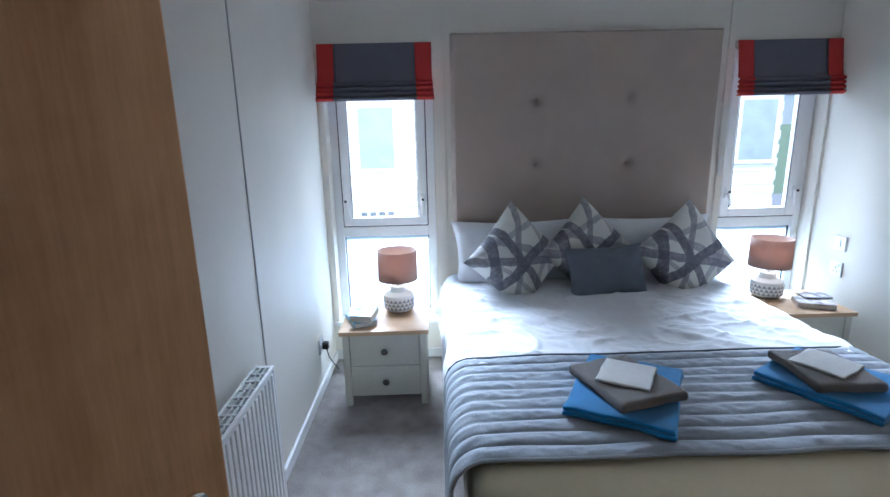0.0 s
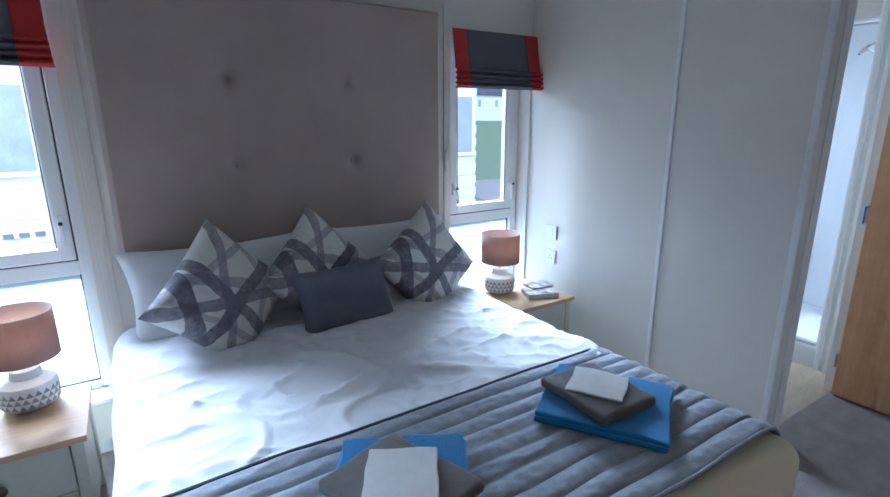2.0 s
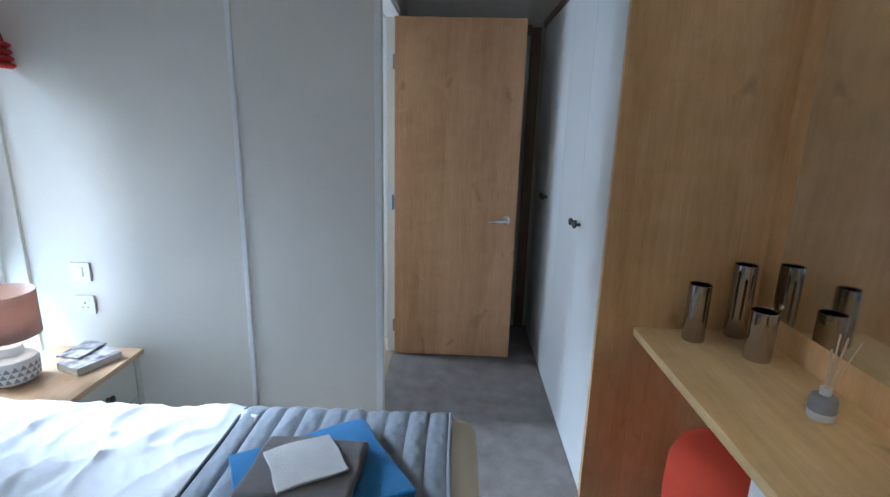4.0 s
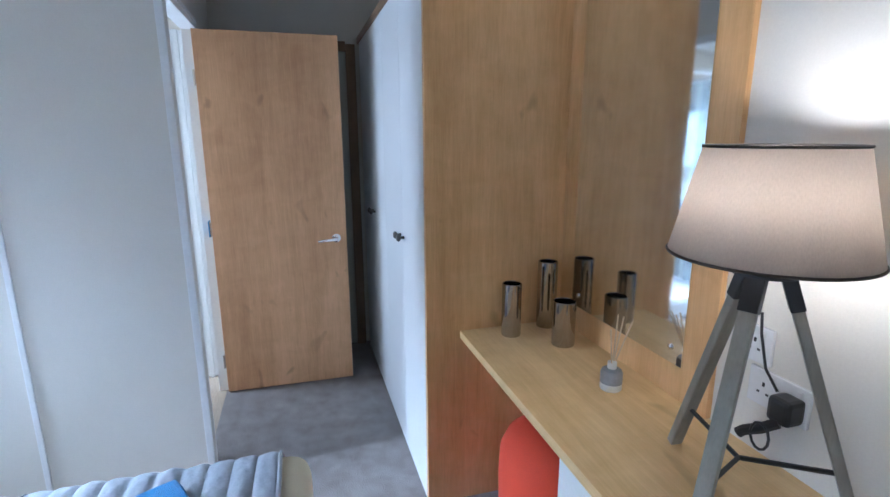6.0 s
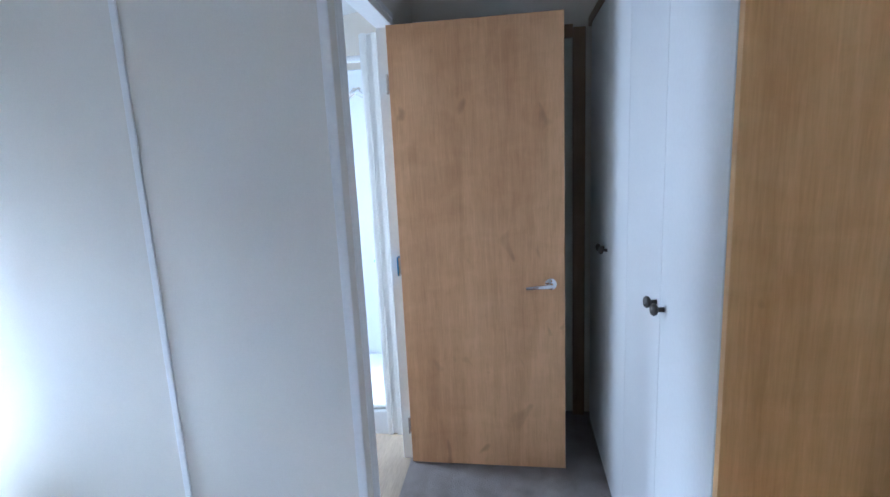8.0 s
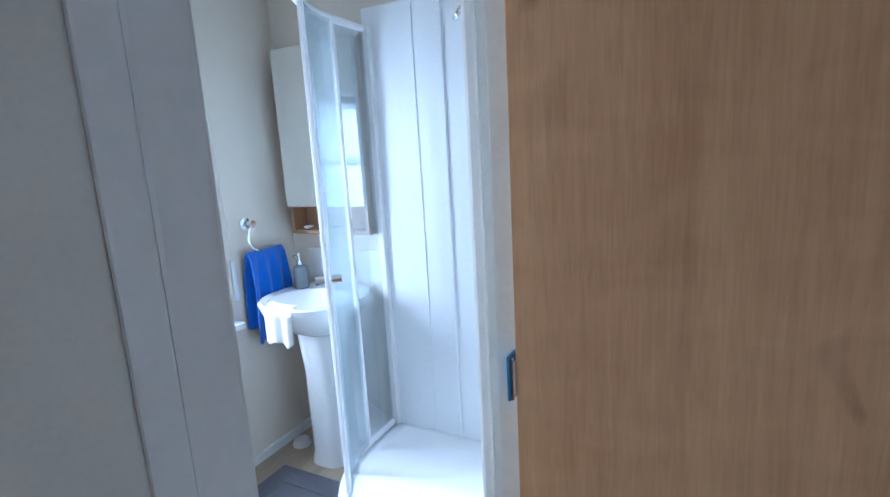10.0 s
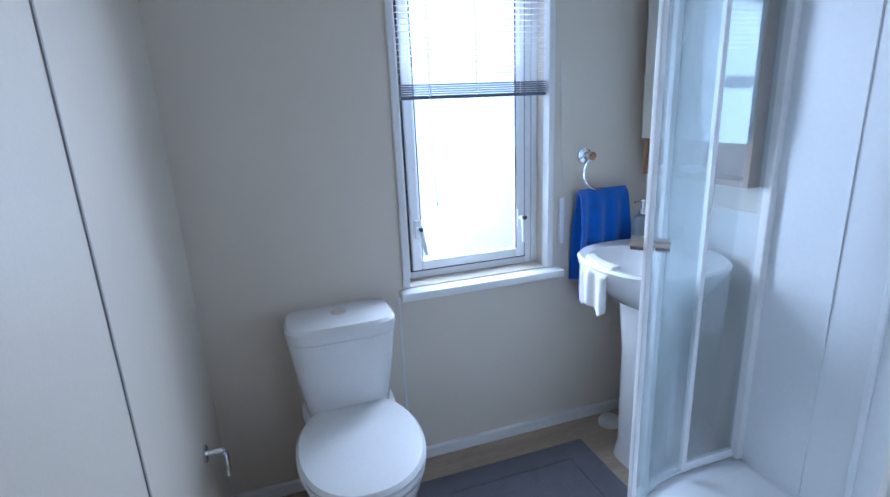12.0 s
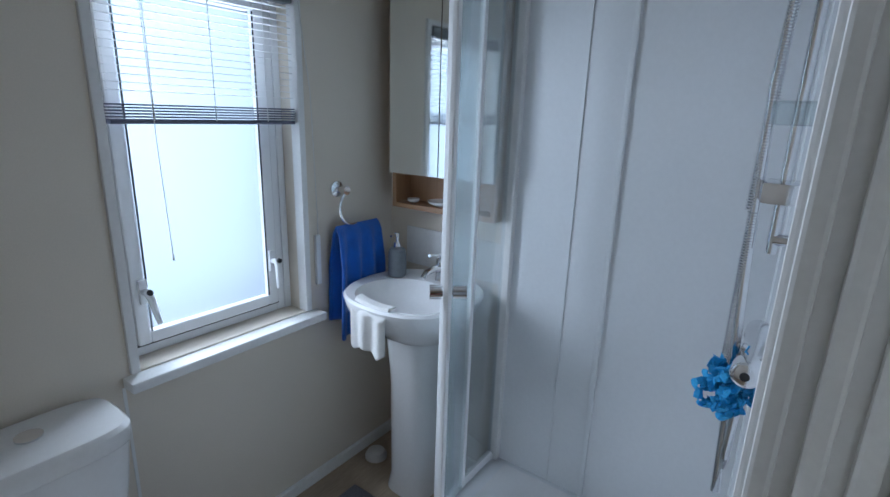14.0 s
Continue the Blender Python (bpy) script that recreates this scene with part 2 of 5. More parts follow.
BLINDGREY = surface("grey_blind_linen", (0.125, 0.125, 0.155), 0.9, vary=0.12, scale=10, grain=380, bump=0.3)
BLINDRED = surface("red_blind_linen", (0.50, 0.035, 0.03), 0.9, vary=0.15, scale=10, grain=380, bump=0.3)
SHADEPINK = shade_cloth("taupe_pink_shade", (0.34, 0.255, 0.225), (0.34, 0.215, 0.17))
SHADELINEN = shade_cloth("natural_linen_shade", (0.52, 0.46, 0.41), (0.60, 0.54, 0.48))
CERAMIC = surface("white_glazed_ceramic", (0.80, 0.80, 0.80), 0.12, vary=0.03, bump=0.02)
POTTERY = surface("matt_white_pottery", (0.70, 0.69, 0.67), 0.6, vary=0.06)
TRIGREY = surface("grey_triangle_glaze", (0.27, 0.27, 0.28), 0.6, vary=0.15)
LEGWOOD = oak("grey_washed_leg", (0.36, 0.34, 0.28), (0.24, 0.225, 0.185), "z")
BLACK = surface("black_plastic", (0.02, 0.02, 0.022), 0.4, bump=0.05)
RED = surface("red_stool_fabric", (0.58, 0.055, 0.02), 0.85, vary=0.12, grain=300, bump=0.3)
ACRYLIC = surface("white_acrylic_wall", (0.78, 0.80, 0.82), 0.16, vary=0.03, scale=2, bump=0.02)
RUG = surface("slate_bath_mat", (0.125, 0.12, 0.155), 0.98, vary=0.3, scale=18, grain=300, bump=1.0, depth=0.01, sheen=0.3)
PAPER = surface("book_paper", (0.62, 0.56, 0.47), 0.85, vary=0.2, grain=220, stretch=(1, 1, 8))
COVERBLUE = surface("blue_white_cover", (0.60, 0.74, 0.82), 0.35, vary=0.0, scale=14, grain=25, dark=(0.06, 0.36, 0.60))
COVERDARK = surface("dark_photo_cover", (0.62, 0.60, 0.62), 0.35, vary=0.0, scale=16, grain=30, dark=(0.02, 0.015, 0.03))
SPINE = surface("maroon_spine", (0.10, 0.03, 0.04), 0.4)
MIRROR = surface("silvered_glass", (0.86, 0.88, 0.87), 0.03, metal=1.0, vary=0.01, bump=0.0)
PANE = glass("window_pane", (0.96, 0.98, 1.0))
SHOWERGLASS = glass("shower_glass", (0.90, 0.935, 0.94), haze_share=0.12)
FROST = frosted("frosted_pane", (0.40, 0.445, 0.475))
FROSTBATH = frosted("obscured_pane", (0.24, 0.264, 0.285))
BULB = glow("lit_bulb", (1.0, 0.86, 0.66), 18.0)
SOAP = surface("grey_stone_bottle", (0.16, 0.18, 0.20), 0.6)
SPONGE = surface("blue_mesh_sponge", (0.04, 0.42, 0.82), 0.7, vary=0.3, scale=40, grain=200, bump=1.0, depth=0.004)
REED = surface("rattan_reed", (0.62, 0.47, 0.30), 0.8)
BLUEFILM = surface("blue_protective_film", (0.02, 0.20, 0.42), 0.35)
GRASS = surface("mown_grass", (0.24, 0.31, 0.17), 0.95, vary=0.0, scale=2, grain=60, dark=(0.19, 0.25, 0.125), bump=0.8, depth=0.02)
GRAVEL = surface("pale_concrete_path", (0.40, 0.38, 0.35), 0.9, vary=0.2, grain=40)
CLAD = surface("pale_cladding", (0.72, 0.73, 0.72), 0.6, vary=0.06, bump=0.1)
FARGLASS = surface("far_window_glass", (0.34, 0.40, 0.46), 0.08, vary=0.2)
ROOFTILE = surface("dark_roof_tile", (0.10, 0.10, 0.11), 0.8, vary=0.25)


# ---- mesh building ----
class Shape:
    """Collects pieces into one mesh."""

    def __init__(self):
        self.bm = bmesh.new()

    def box(self, x0, x1, y0, y1, z0, z1, bevel=0.0, m=None, seg=2):
        r = bmesh.ops.create_cube(self.bm, size=1)
        vs = r["verts"]
        for v in vs:
            v.co = Vector(((x0 + x1) / 2 + v.co.x * (x1 - x0), (y0 + y1) / 2 + v.co.y * (y1 - y0), (z0 + z1) / 2 + v.co.z * (z1 - z0)))
        if bevel:
            es = list({e for v in vs for e in v.link_edges})
            out = bmesh.ops.bevel(self.bm, geom=es, offset=bevel, segments=seg, profile=0.6, affect="EDGES", clamp_overlap=True)
            vs = list({v for v in out["verts"]} | {v for v in vs if v.is_valid})
        if m:
            for v in vs:
                v.co = m @ v.co
        return self

    def lathe(self, profile, cx=0, cy=0, n=32, m=None, cap=True):
        rings = []
        for r, z in profile:
            ring = []
            for i in range(n):
                a = 2 * math.pi * i / n
                p = Vector((cx + r * math.cos(a), cy + r * math.sin(a), z))
                ring.append(self.bm.verts.new(m @ p if m else p))
            rings.append(ring)
        for a, b in zip(rings, rings[1:]):
            for i in range(n):
                self.bm.faces.new((a[i], a[(i + 1) % n], b[(i + 1) % n], b[i]))
        if cap:
            self.bm.faces.new(rings[0][::-1])
            self.bm.faces.new(rings[-1])
        return self

    def tube(self, pts, r, n=8, close=False):
        pts = [Vector(p) for p in pts]
        rings, up = [], None
        for i, p in enumerate(pts):
            if close:
                d = (pts[(i + 1) % len(pts)] - pts[i - 1]).normalized()
            else:
                d = (pts[min(i + 1, len(pts) - 1)] - pts[max(i - 1, 0)]).normalized()
            if up is None:
                up = Vector((0, 0, 1)) if abs(d.z) < 0.9 else Vector((1, 0, 0))
            s = d.cross(up)
            if s.length < 1e-4:
                s = d.cross(Vector((1, 0, 0.3)))
            s.normalize()
            up = s.cross(d).normalized()
            rr = r[i] if isinstance(r, (list, tuple)) else r
            rings.append([self.bm.verts.new(p + rr * (math.cos(2 * math.pi * k / n) * s + math.sin(2 * math.pi * k / n) * up)) for k in range(n)])
        last = len(rings) if close else len(rings) - 1
        for i in range(last):
            a, b = rings[i], rings[(i + 1) % len(rings)]
            for k in range(n):
                self.bm.faces.new((a[k], a[(k + 1) % n], b[(k + 1) % n], b[k]))
        if not close:
            self.bm.faces.new(rings[0][::-1])
            self.bm.faces.new(rings[-1])
        return self

    def grid(self, nu, nv, f, wrap=False):
        vs = [[self.bm.verts.new(f(i / (nu - 1), j / (nv - 1))) for j in range(nv)] for i in range(nu)]
        for i in range(nu - 1):
            for j in range(nv - 1):
                self.bm.faces.new((vs[i][j], vs[i + 1][j], vs[i + 1][j + 1], vs[i][j + 1]))
        return self

    def prism(self, outline, z0, z1, bevel=0.0, m=None):
        lo = [self.bm.verts.new((x, y, z0)) for x, y in outline]
        hi = [self.bm.verts.new((x, y, z1)) for x, y in outline]
        n = len(outline)
        top = self.bm.faces.new(hi)
        self.bm.faces.new(lo[::-1])
        for i in range(n):
            self.bm.faces.new((lo[i], lo[(i + 1) % n], hi[(i + 1) % n], hi[i]))
        vs = lo + hi
        if bevel:
            out = bmesh.ops.bevel(self.bm, geom=list(top.edges), offset=bevel, segments=3, profile=0.6, affect="EDGES", clamp_overlap=True)
            vs = list({v for v in out["verts"]} | {v for v in vs if v.is_valid})
        if m:
            for v in vs:
                v.co = m @ v.co
        return self

    def done(self, name, mat, parent=None, smooth=False, solid=0.0, sub=0):
        bmesh.ops.recalc_face_normals(self.bm, faces=self.bm.faces[:])
        me = bpy.data.meshes.new(name)
        self.bm.to_mesh(me)
        self.bm.free()
        me.materials.append(mat)
        ob = new(name, me)
        if smooth:
            me.polygons.foreach_set("use_smooth", [True] * len(me.polygons))
            me.set_sharp_from_angle(angle=radians(40))
        if solid:
            md = ob.modifiers.new("thickness", "SOLIDIFY")
            md.thickness, md.offset = solid, -1
        if sub:
            md = ob.modifiers.new("smooth", "SUBSURF")
            md.levels = md.render_levels = sub
        if parent:
            ob.parent = parent
        return ob


def thing(name, m, label, category, group=""):
    e = new(name)
    e.empty_display_size = 0.1
    e.matrix_world = m
    return tagged(e, label, category, group)


def slab(name, x0, x1, y0, y1, z0, z1, mat, bevel=0.0, label="", category=""):
    ob = Shape().box(x0, x1, y0, y1, z0, z1, bevel).done(name, mat)
    return tagged(ob, label, category, kind="structure")


def wall_with_holes(name, axis, pos0, pos1, a0, a1, z0, z1, holes, mat, label):
    """A wall of real thickness along x or y, with rectangular openings (a_start, a_end, z_start, z_end)."""
    s = Shape()

    def put(p, q, lo, hi):
        if q - p > 1e-4 and hi - lo > 1e-4:
            if axis == "x":
                s.box(p, q, pos0, pos1, lo, hi)
            else:
                s.box(pos0, pos1, p, q, lo, hi)
    at = a0
    for h0, h1, k0, k1 in sorted(holes):
        put(at, h0, z0, z1)
        put(h0, h1, z0, k0)
        put(h0, h1, k1, z1)
        at = h1
    put(at, a1, z0, z1)
    return tagged(s.done(name, mat), label, "wall", kind="structure")


# ---- the plan ----
LEFT, RIGHT, NORTH, SOUTH = -0.66, 2.39, 2.95, -0.15
BATH_W0, BATH_E, HALL_N, BATH_S = 2.56, 4.25, 1.397, 1.455
EAVES, PITCH = 2.16, 0.16
TOP = 3.0
W1 = (-0.62, 0.02, 0.24, 1.90)
W2 = (1.78, 2.375, 0.24, 1.88)
DESK = -0.04
WB = (3.25, 3.80, 0.713, 1.745)

wall_with_holes("wall_north", "x", NORTH, 3.13, LEFT - 0.1, RIGHT + 0.05, -0.05, TOP, [W1, W2], WALL, "cream textured vinyl outer wall with two windows")
wall_with_holes("wall_north_shower_room", "x", NORTH, 3.13, RIGHT + 0.05, BATH_E + 0.1, -0.05, TOP, [WB], BATHWALL, "beige textured vinyl outer wall with a window")
wall_with_holes("wall_west", "y", LEFT - 0.1, LEFT, -1.3, NORTH, -0.05, TOP, [], WALL, "cream textured vinyl wall with a panel joint")
wall_with_holes("wall_south", "x", SOUTH - 0.1, SOUTH, LEFT, 2.03, -0.05, TOP, [(-0.655, 0.06, -0.05, 1.98)], WALL, "cream textured vinyl wall with the entry doorway")
wall_with_holes("wall_partition", "y", RIGHT, RIGHT + 0.05, 1.364, NORTH, -0.05, TOP, [], WALL, "cream vinyl partition wall between bedroom and shower room")
wall_with_holes("wall_shower_room_west", "y", RIGHT + 0.05, BATH_W0, BATH_S, NORTH, -0.05, TOP, [], BATHWALL, "cream vinyl shower room wall with a panel joint")
wall_with_holes("wall_shower_room", "x", HALL_N, BATH_S, RIGHT + 0.05, BATH_E + 0.1, -0.05, TOP, [(BATH_W0 + 0.004, 3.25, -0.05, 1.99)], WALL, "cream vinyl wall with the shower room doorway")
wall_with_holes("wall_east", "y", BATH_E, BATH_E + 0.1, BATH_S, NORTH, -0.05, TOP, [], BATHWALL, "cream vinyl shower room wall")
wall_with_holes("wall_passage_end", "y", 3.74, 3.84, -0.25, HALL_N, -0.05, TOP, [], WALL, "cream wall closing the dressing passage")
wall_with_holes("wall_wardrobe_back", "x", -0.25, -0.15, 2.03, 3.74, -0.05, TOP, [], WALL, "cream wall behind the wardrobes")
wall_with_holes("wall_dressing", "x", SOUTH, DESK, 0.62, 1.99, -0.05, TOP, [], WALL, "cream vinyl wall behind the dressing table")
wall_with_holes("wall_lobby_east", "y", 0.45, 0.55, -1.3, SOUTH - 0.1, -0.05, TOP, [], WALL, "cream lobby wall outside the bedroom door")
wall_with_holes("wall_lobby_south", "x", -1.4, -1.3, LEFT - 0.1, 0.55, -0.05, TOP, [], WALL, "cream lobby end wall")

slab("floor_lobby", LEFT - 0.1, 0.55, -1.4, SOUTH - 0.1, -0.06, 0.0, CARPET, label="grey-brown cut pile carpet in the lobby", category="carpet")
slab("floor_bedroom", LEFT - 0.1, 2.5, SOUTH - 0.1, NORTH + 0.1, -0.06, 0.0, CARPET, label="grey-brown cut pile carpet", category="carpet")
slab("floor_passage", 2.5, 3.84, -0.25, HALL_N + 0.03, -0.06, 0.0, CARPET, label="grey-brown cut pile carpet in the passage", category="carpet")
slab("floor_shower_room", 2.5, BATH_E + 0.1, HALL_N + 0.03, NORTH + 0.1, -0.06, 0.0, VINYL, label="wood-look brown vinyl floor", category="floor")

c = Shape()
zn, zs = EAVES, EAVES + PITCH * (NORTH + 1.4)
vs = [c.bm.verts.new(p) for p in ((LEFT - 0.1, 3.13, zn - 0.03), (4.35, 3.13, zn - 0.03), (4.35, -1.4, zs), (LEFT - 0.1, -1.4, zs),
                                  (LEFT - 0.1, 3.13, zn + 0.05), (4.35, 3.13, zn + 0.05), (4.35, -1.4, zs + 0.08), (LEFT - 0.1, -1.4, zs + 0.08))]
for q in ((0, 1, 2, 3), (7, 6, 5, 4), (0, 4, 5, 1), (1, 5, 6, 2), (2, 6, 7, 3), (3, 7, 4, 0)):
    c.bm.faces.new([vs[i] for i in q])
tagged(c.done("ceiling", CEIL), "white sloping ceiling board", "ceiling", kind="structure")


# skirting boards and joint strips
def skirting(x0, x1, y0, y1, h=0.06):
    slab("baseboard", x0, x1, y0, y1, 0.0, h, WHITE, 0.004, "white painted skirting board", "skirting")


skirting(LEFT, LEFT + 0.015, SOUTH, NORTH - 0.016)
skirting(LEFT, RIGHT, NORTH - 0.015, NORTH)
skirting(RIGHT - 0.015, RIGHT, 1.394, NORTH - 0.016)
skirting(BATH_W0, BATH_W0 + 0.015, BATH_S + 0.08, NORTH - 0.016, 0.045)
skirting(BATH_W0, BATH_E, NORTH - 0.018, NORTH, 0.045)
skirting(BATH_E - 0.015, BATH_E, 2.42, NORTH - 0.02, 0.045)
slab("trim_joint_west", LEFT, LEFT + 0.003, 1.705, 1.714, 0.06, TOP - 0.3, JOINT, 0, "dark wall panel joint", "joint")
slab("trim_batten_east", RIGHT - 0.008, RIGHT, 1.955, 1.977, 0.06, TOP - 0.4, WHITE, 0.004, "slim white wall batten", "batten")
slab("trim_corner_east", RIGHT - 0.006, RIGHT, 1.364, 1.392, 0.0, TOP - 0.4, WHITE, 0.003, "white corner bead", "corner bead")
slab("trim_joint_shower_room", BATH_W0, BATH_W0 + 0.003, 2.205, 2.212, 0.045, 2.1, JOINT, 0, "dark wall panel joint", "joint")
slab("trim_joint_bath_north", 3.205, 3.213, NORTH - 0.003, NORTH, 0.046, 0.68, WHITE, 0, "cream wall panel joint", "joint")
for px in (0.07, 1.735):
    slab("trim_batten_north", px, px + 0.02, NORTH - 0.008, NORTH, 0.06, 2.14, WALL, 0.003, "cream wall batten beside the headboard", "batten")


# ---- windows ----
def window(m, w, h, split, depth, obscured, label, f=0.05, g=0.055):
    """A white plastic window: outer frame, opening sash, panes, handles and stays. Local x across, z up from the opening's foot, y outwards."""
    win = tagged(thing("window", m, label, "window"), kind="structure")
    s = Shape()
    s.box(0, f, 0, depth, 0, h, 0.006).box(w - f, w, 0, depth, 0, h, 0.006).box(f, w - f, 0, depth, 0, f, 0.006).box(f, w - f, 0, depth, h - f, h, 0.006)
    if split:
        s.box(f, w - f, 0.004, depth - 0.004, split - 0.035, split + 0.03, 0.006)
    s.done("frame", UPVC, win)
    z0 = split + 0.03 if split else f
    z1 = h - f
    s = Shape()
    a0, a1 = f + 0.006, w - f - 0.006
    s.box(a0, a0 + g, -0.016, 0.03, z0 + 0.006, z1 - 0.006, 0.007).box(a1 - g, a1, -0.016, 0.03, z0 + 0.006, z1 - 0.006, 0.007)
    s.box(a0 + g, a1 - g, -0.0155, 0.0295, z0 + 0.006, z0 + 0.006 + g, 0.007).box(a0 + g, a1 - g, -0.0155, 0.0295, z1 - 0.006 - g, z1 - 0.006, 0.007)
    s.done("sash", UPVC, win)
    s = Shape()
    s.box(a0 - 0.006, a0, -0.004, 0.004, z0, z1).box(a1, a1 + 0.006, -0.004, 0.004, z0, z1).box(a0, a1, -0.004, 0.004, z0, z0 + 0.006)
    for q in (a0 + g, a1 - g - 0.005):
        s.box(q, q + 0.005, -0.0165, -0.0150, z0 + g + 0.006, z1 - g - 0.006)
    s.done("gasket", BLACK, win)
    p = Shape().box(a0 + g - 0.01, a1 - g + 0.01, 0.008, 0.014, z0 + g, z1 - g).done("pane", FROSTBATH if obscured else PANE, win)
    p.visible_shadow = False
    if split:
        p = Shape().box(f, w - f, 0.03, 0.036, f, split - 0.035).done("pane", FROST, win)
        p.visible_shadow = False
        s = Shape()
        s.box(f, w - f, 0.02, 0.028, f, f + 0.006).box(f, f + 0.006, 0.02, 0.028, f, split - 0.035).box(w - f - 0.006, w - f, 0.02, 0.028, f, split - 0.035)
        s.done("gasket", BLACK, win)
    for x, lean in ((a0 + 0.025, 0.25), (a1 - 0.025, 0.0)):
        s = Shape().box(x - 0.012, x + 0.012, -0.030, -0.016, z0 + 0.13, z0 + 0.20, 0.005)
        s.tube([(x, -0.03, z0 + 0.165), (x, -0.05, z0 + 0.17), (x + lean * 0.02, -0.056, z0 + 0.15), (x + lean * 0.08, -0.055, z0 + 0.075)], [0.010, 0.011, 0.010, 0.007])
        s.done("handle", UPVC, win, True)
        Shape().lathe([(0.008, 0), (0.008, 0.006)], m=pose(x, -0.062, z0 + 0.172, 90), n=14).done("lock_button", BLACK, win)
    return win


window(pose(W1[0], 3.055, W1[2]), W1[1] - W1[0], W1[3] - W1[2], 0.585, 0.07, False, "white plastic casement window with frosted lower pane")
window(pose(W2[0], 3.055, W2[2]), W2[1] - W2[0], W2[3] - W2[2], 0.585, 0.07, False, "white plastic casement window with frosted lower pane")
window(pose(WB[0], 3.03, WB[2]), 0.525, WB[3] - WB[2], 0, 0.07, True, "white plastic casement window with obscured glass", 0.028, 0.036)
slab("trim_window", WB[0] + 0.5255, WB[1], 3.028, 3.10, WB[2], WB[3], UPVC, 0.002, "white window frame packer", "casing")
slab("sill", W1[0] - 0.03, W1[1] + 0.03, NORTH - 0.02, 3.06, W1[2] - 0.004, W1[2] + 0.018, WHITE, 0.005, "white window sill board", "sill")
slab("sill", W2[0] - 0.02, W2[1] + 0.012, NORTH - 0.02, 3.06, W2[2] - 0.004, W2[2] + 0.018, WHITE, 0.005, "white window sill board", "sill")
slab("sill", WB[0] - 0.04, WB[1] + 0.05, NORTH - 0.055, 3.035, WB[2] - 0.035, WB[2] - 0.005, WHITE, 0.006, "white window sill board", "sill")
for x in (WB[0] - 0.022, WB[1] - 0.002):
    slab("trim_window", x, x + 0.024, NORTH - 0.012, NORTH + 0.03, WB[2], WB[3] + 0.02, WHITE, 0.004, "white window casing", "casing")
slab("trim_window", WB[0] + 0.003, WB[1] - 0.003, NORTH - 0.012, NORTH + 0.03, WB[3], WB[3] + 0.02, WHITE, 0.004, "white window casing", "casing")


def roman_blind(m, w, h):
    """A raised roman blind: flat grey cloth above soft stacked folds, with red side borders."""
    b = thing("roman_blind", m, "grey roman blind with red borders, pulled up", "blind", "roman blinds")

    def face(u0, u1):
        def f(u, v):
            x = (u0 + (u1 - u0) * u) * w
            z = h * (1 - v)
            if v < 0.66:
                y = -0.034 - 0.055 * v + 0.003 * noise.noise((x * 6, z * 6, 1))
            else:
                k = (v - 0.66) / 0.34
                y = -0.070 - 0.024 * abs(math.sin(k * math.pi * 4)) - 0.012 * k + 0.004 * noise.noise((x * 5, k * 9, 2))
            flare = 0.012 * max(0, v - 0.55) * (1 if (u0 + (u1 - u0) * u) > 0.5 else -1) * abs((u0 + (u1 - u0) * u) - 0.5) * 2 * 2
            return Vector((x + flare, y, z))
        return f
    Shape().grid(26, 60, face(0.145, 0.855)).done("cloth", BLINDGREY, b, True, 0.004)
    for u0, u1 in ((0.0, 0.146), (0.854, 1.0)):
        Shape().grid(8, 60, face(u0, u1)).done("border", BLINDRED, b, True, 0.0045)
    Shape().box(0.0, w, -0.028, 0.0, h - 0.035, h, 0.003).done("head_rail", WHITE, b)
    return b


roman_blind(pose(-0.632, NORTH, 1.615), 0.647, 0.315)
roman_blind(pose(1.776, NORTH, 1.598), 0.610, 0.31)


# ---- doors ----
def door_leaf(m, w, label, lever):
    """A flush oak door. Local x from hinge to free edge, face towards -y."""
    d = tagged(thing("door", m, label, "door"), kind="structure")
    Shape().box(0, w, 0, 0.036, 0.008, 1.985, 0.0025).done("leaf", DOOROAK, d)
    for side in (-1, 1):
        y = -0.001 if side < 0 else 0.037
        s = Shape().lathe([(0.025, 0), (0.025, 0.006), (0.020, 0.009)], m=pose(w - 0.06, y, lever, 90 if side < 0 else -90), n=24)
        s.tube([(w - 0.06, y, lever), (w - 0.06, y + side * 0.045, lever), (w - 0.075, y + side * 0.052, lever), (w - 0.165, y + side * 0.052, lever - 0.007)], [0.010, 0.010, 0.010, 0.0075], 10)
        s.done("lever_handle", CHROME, d, True)
    s = Shape()
    for z in (0.20, 0.97, 1.75):
        s.box(-0.006, 0.001, -0.004, 0.034, z - 0.035, z + 0.035, 0.001)
        s.tube([(-0.006, -0.006, z - 0.04), (-0.006, -0.006, z + 0.04)], 0.005)
    s.done("hinge", CHROME, d)
    return d


door_1 = door_leaf(pose(3.203, 1.412, 0, 0, 0, -90.6), 0.717, "open flush oak-effect door with chrome lever", 0.885)
Shape().box(-0.013, -0.0075, -0.0125, 0.03, 0.928, 1.014, 0.001).done("hinge_film", BLUEFILM, door_1)
door_leaf(pose(-0.60, SOUTH - 0.02, 0, 0, 0, 63.6), 0.735, "half-open flush oak-effect door with chrome lever", 0.985)

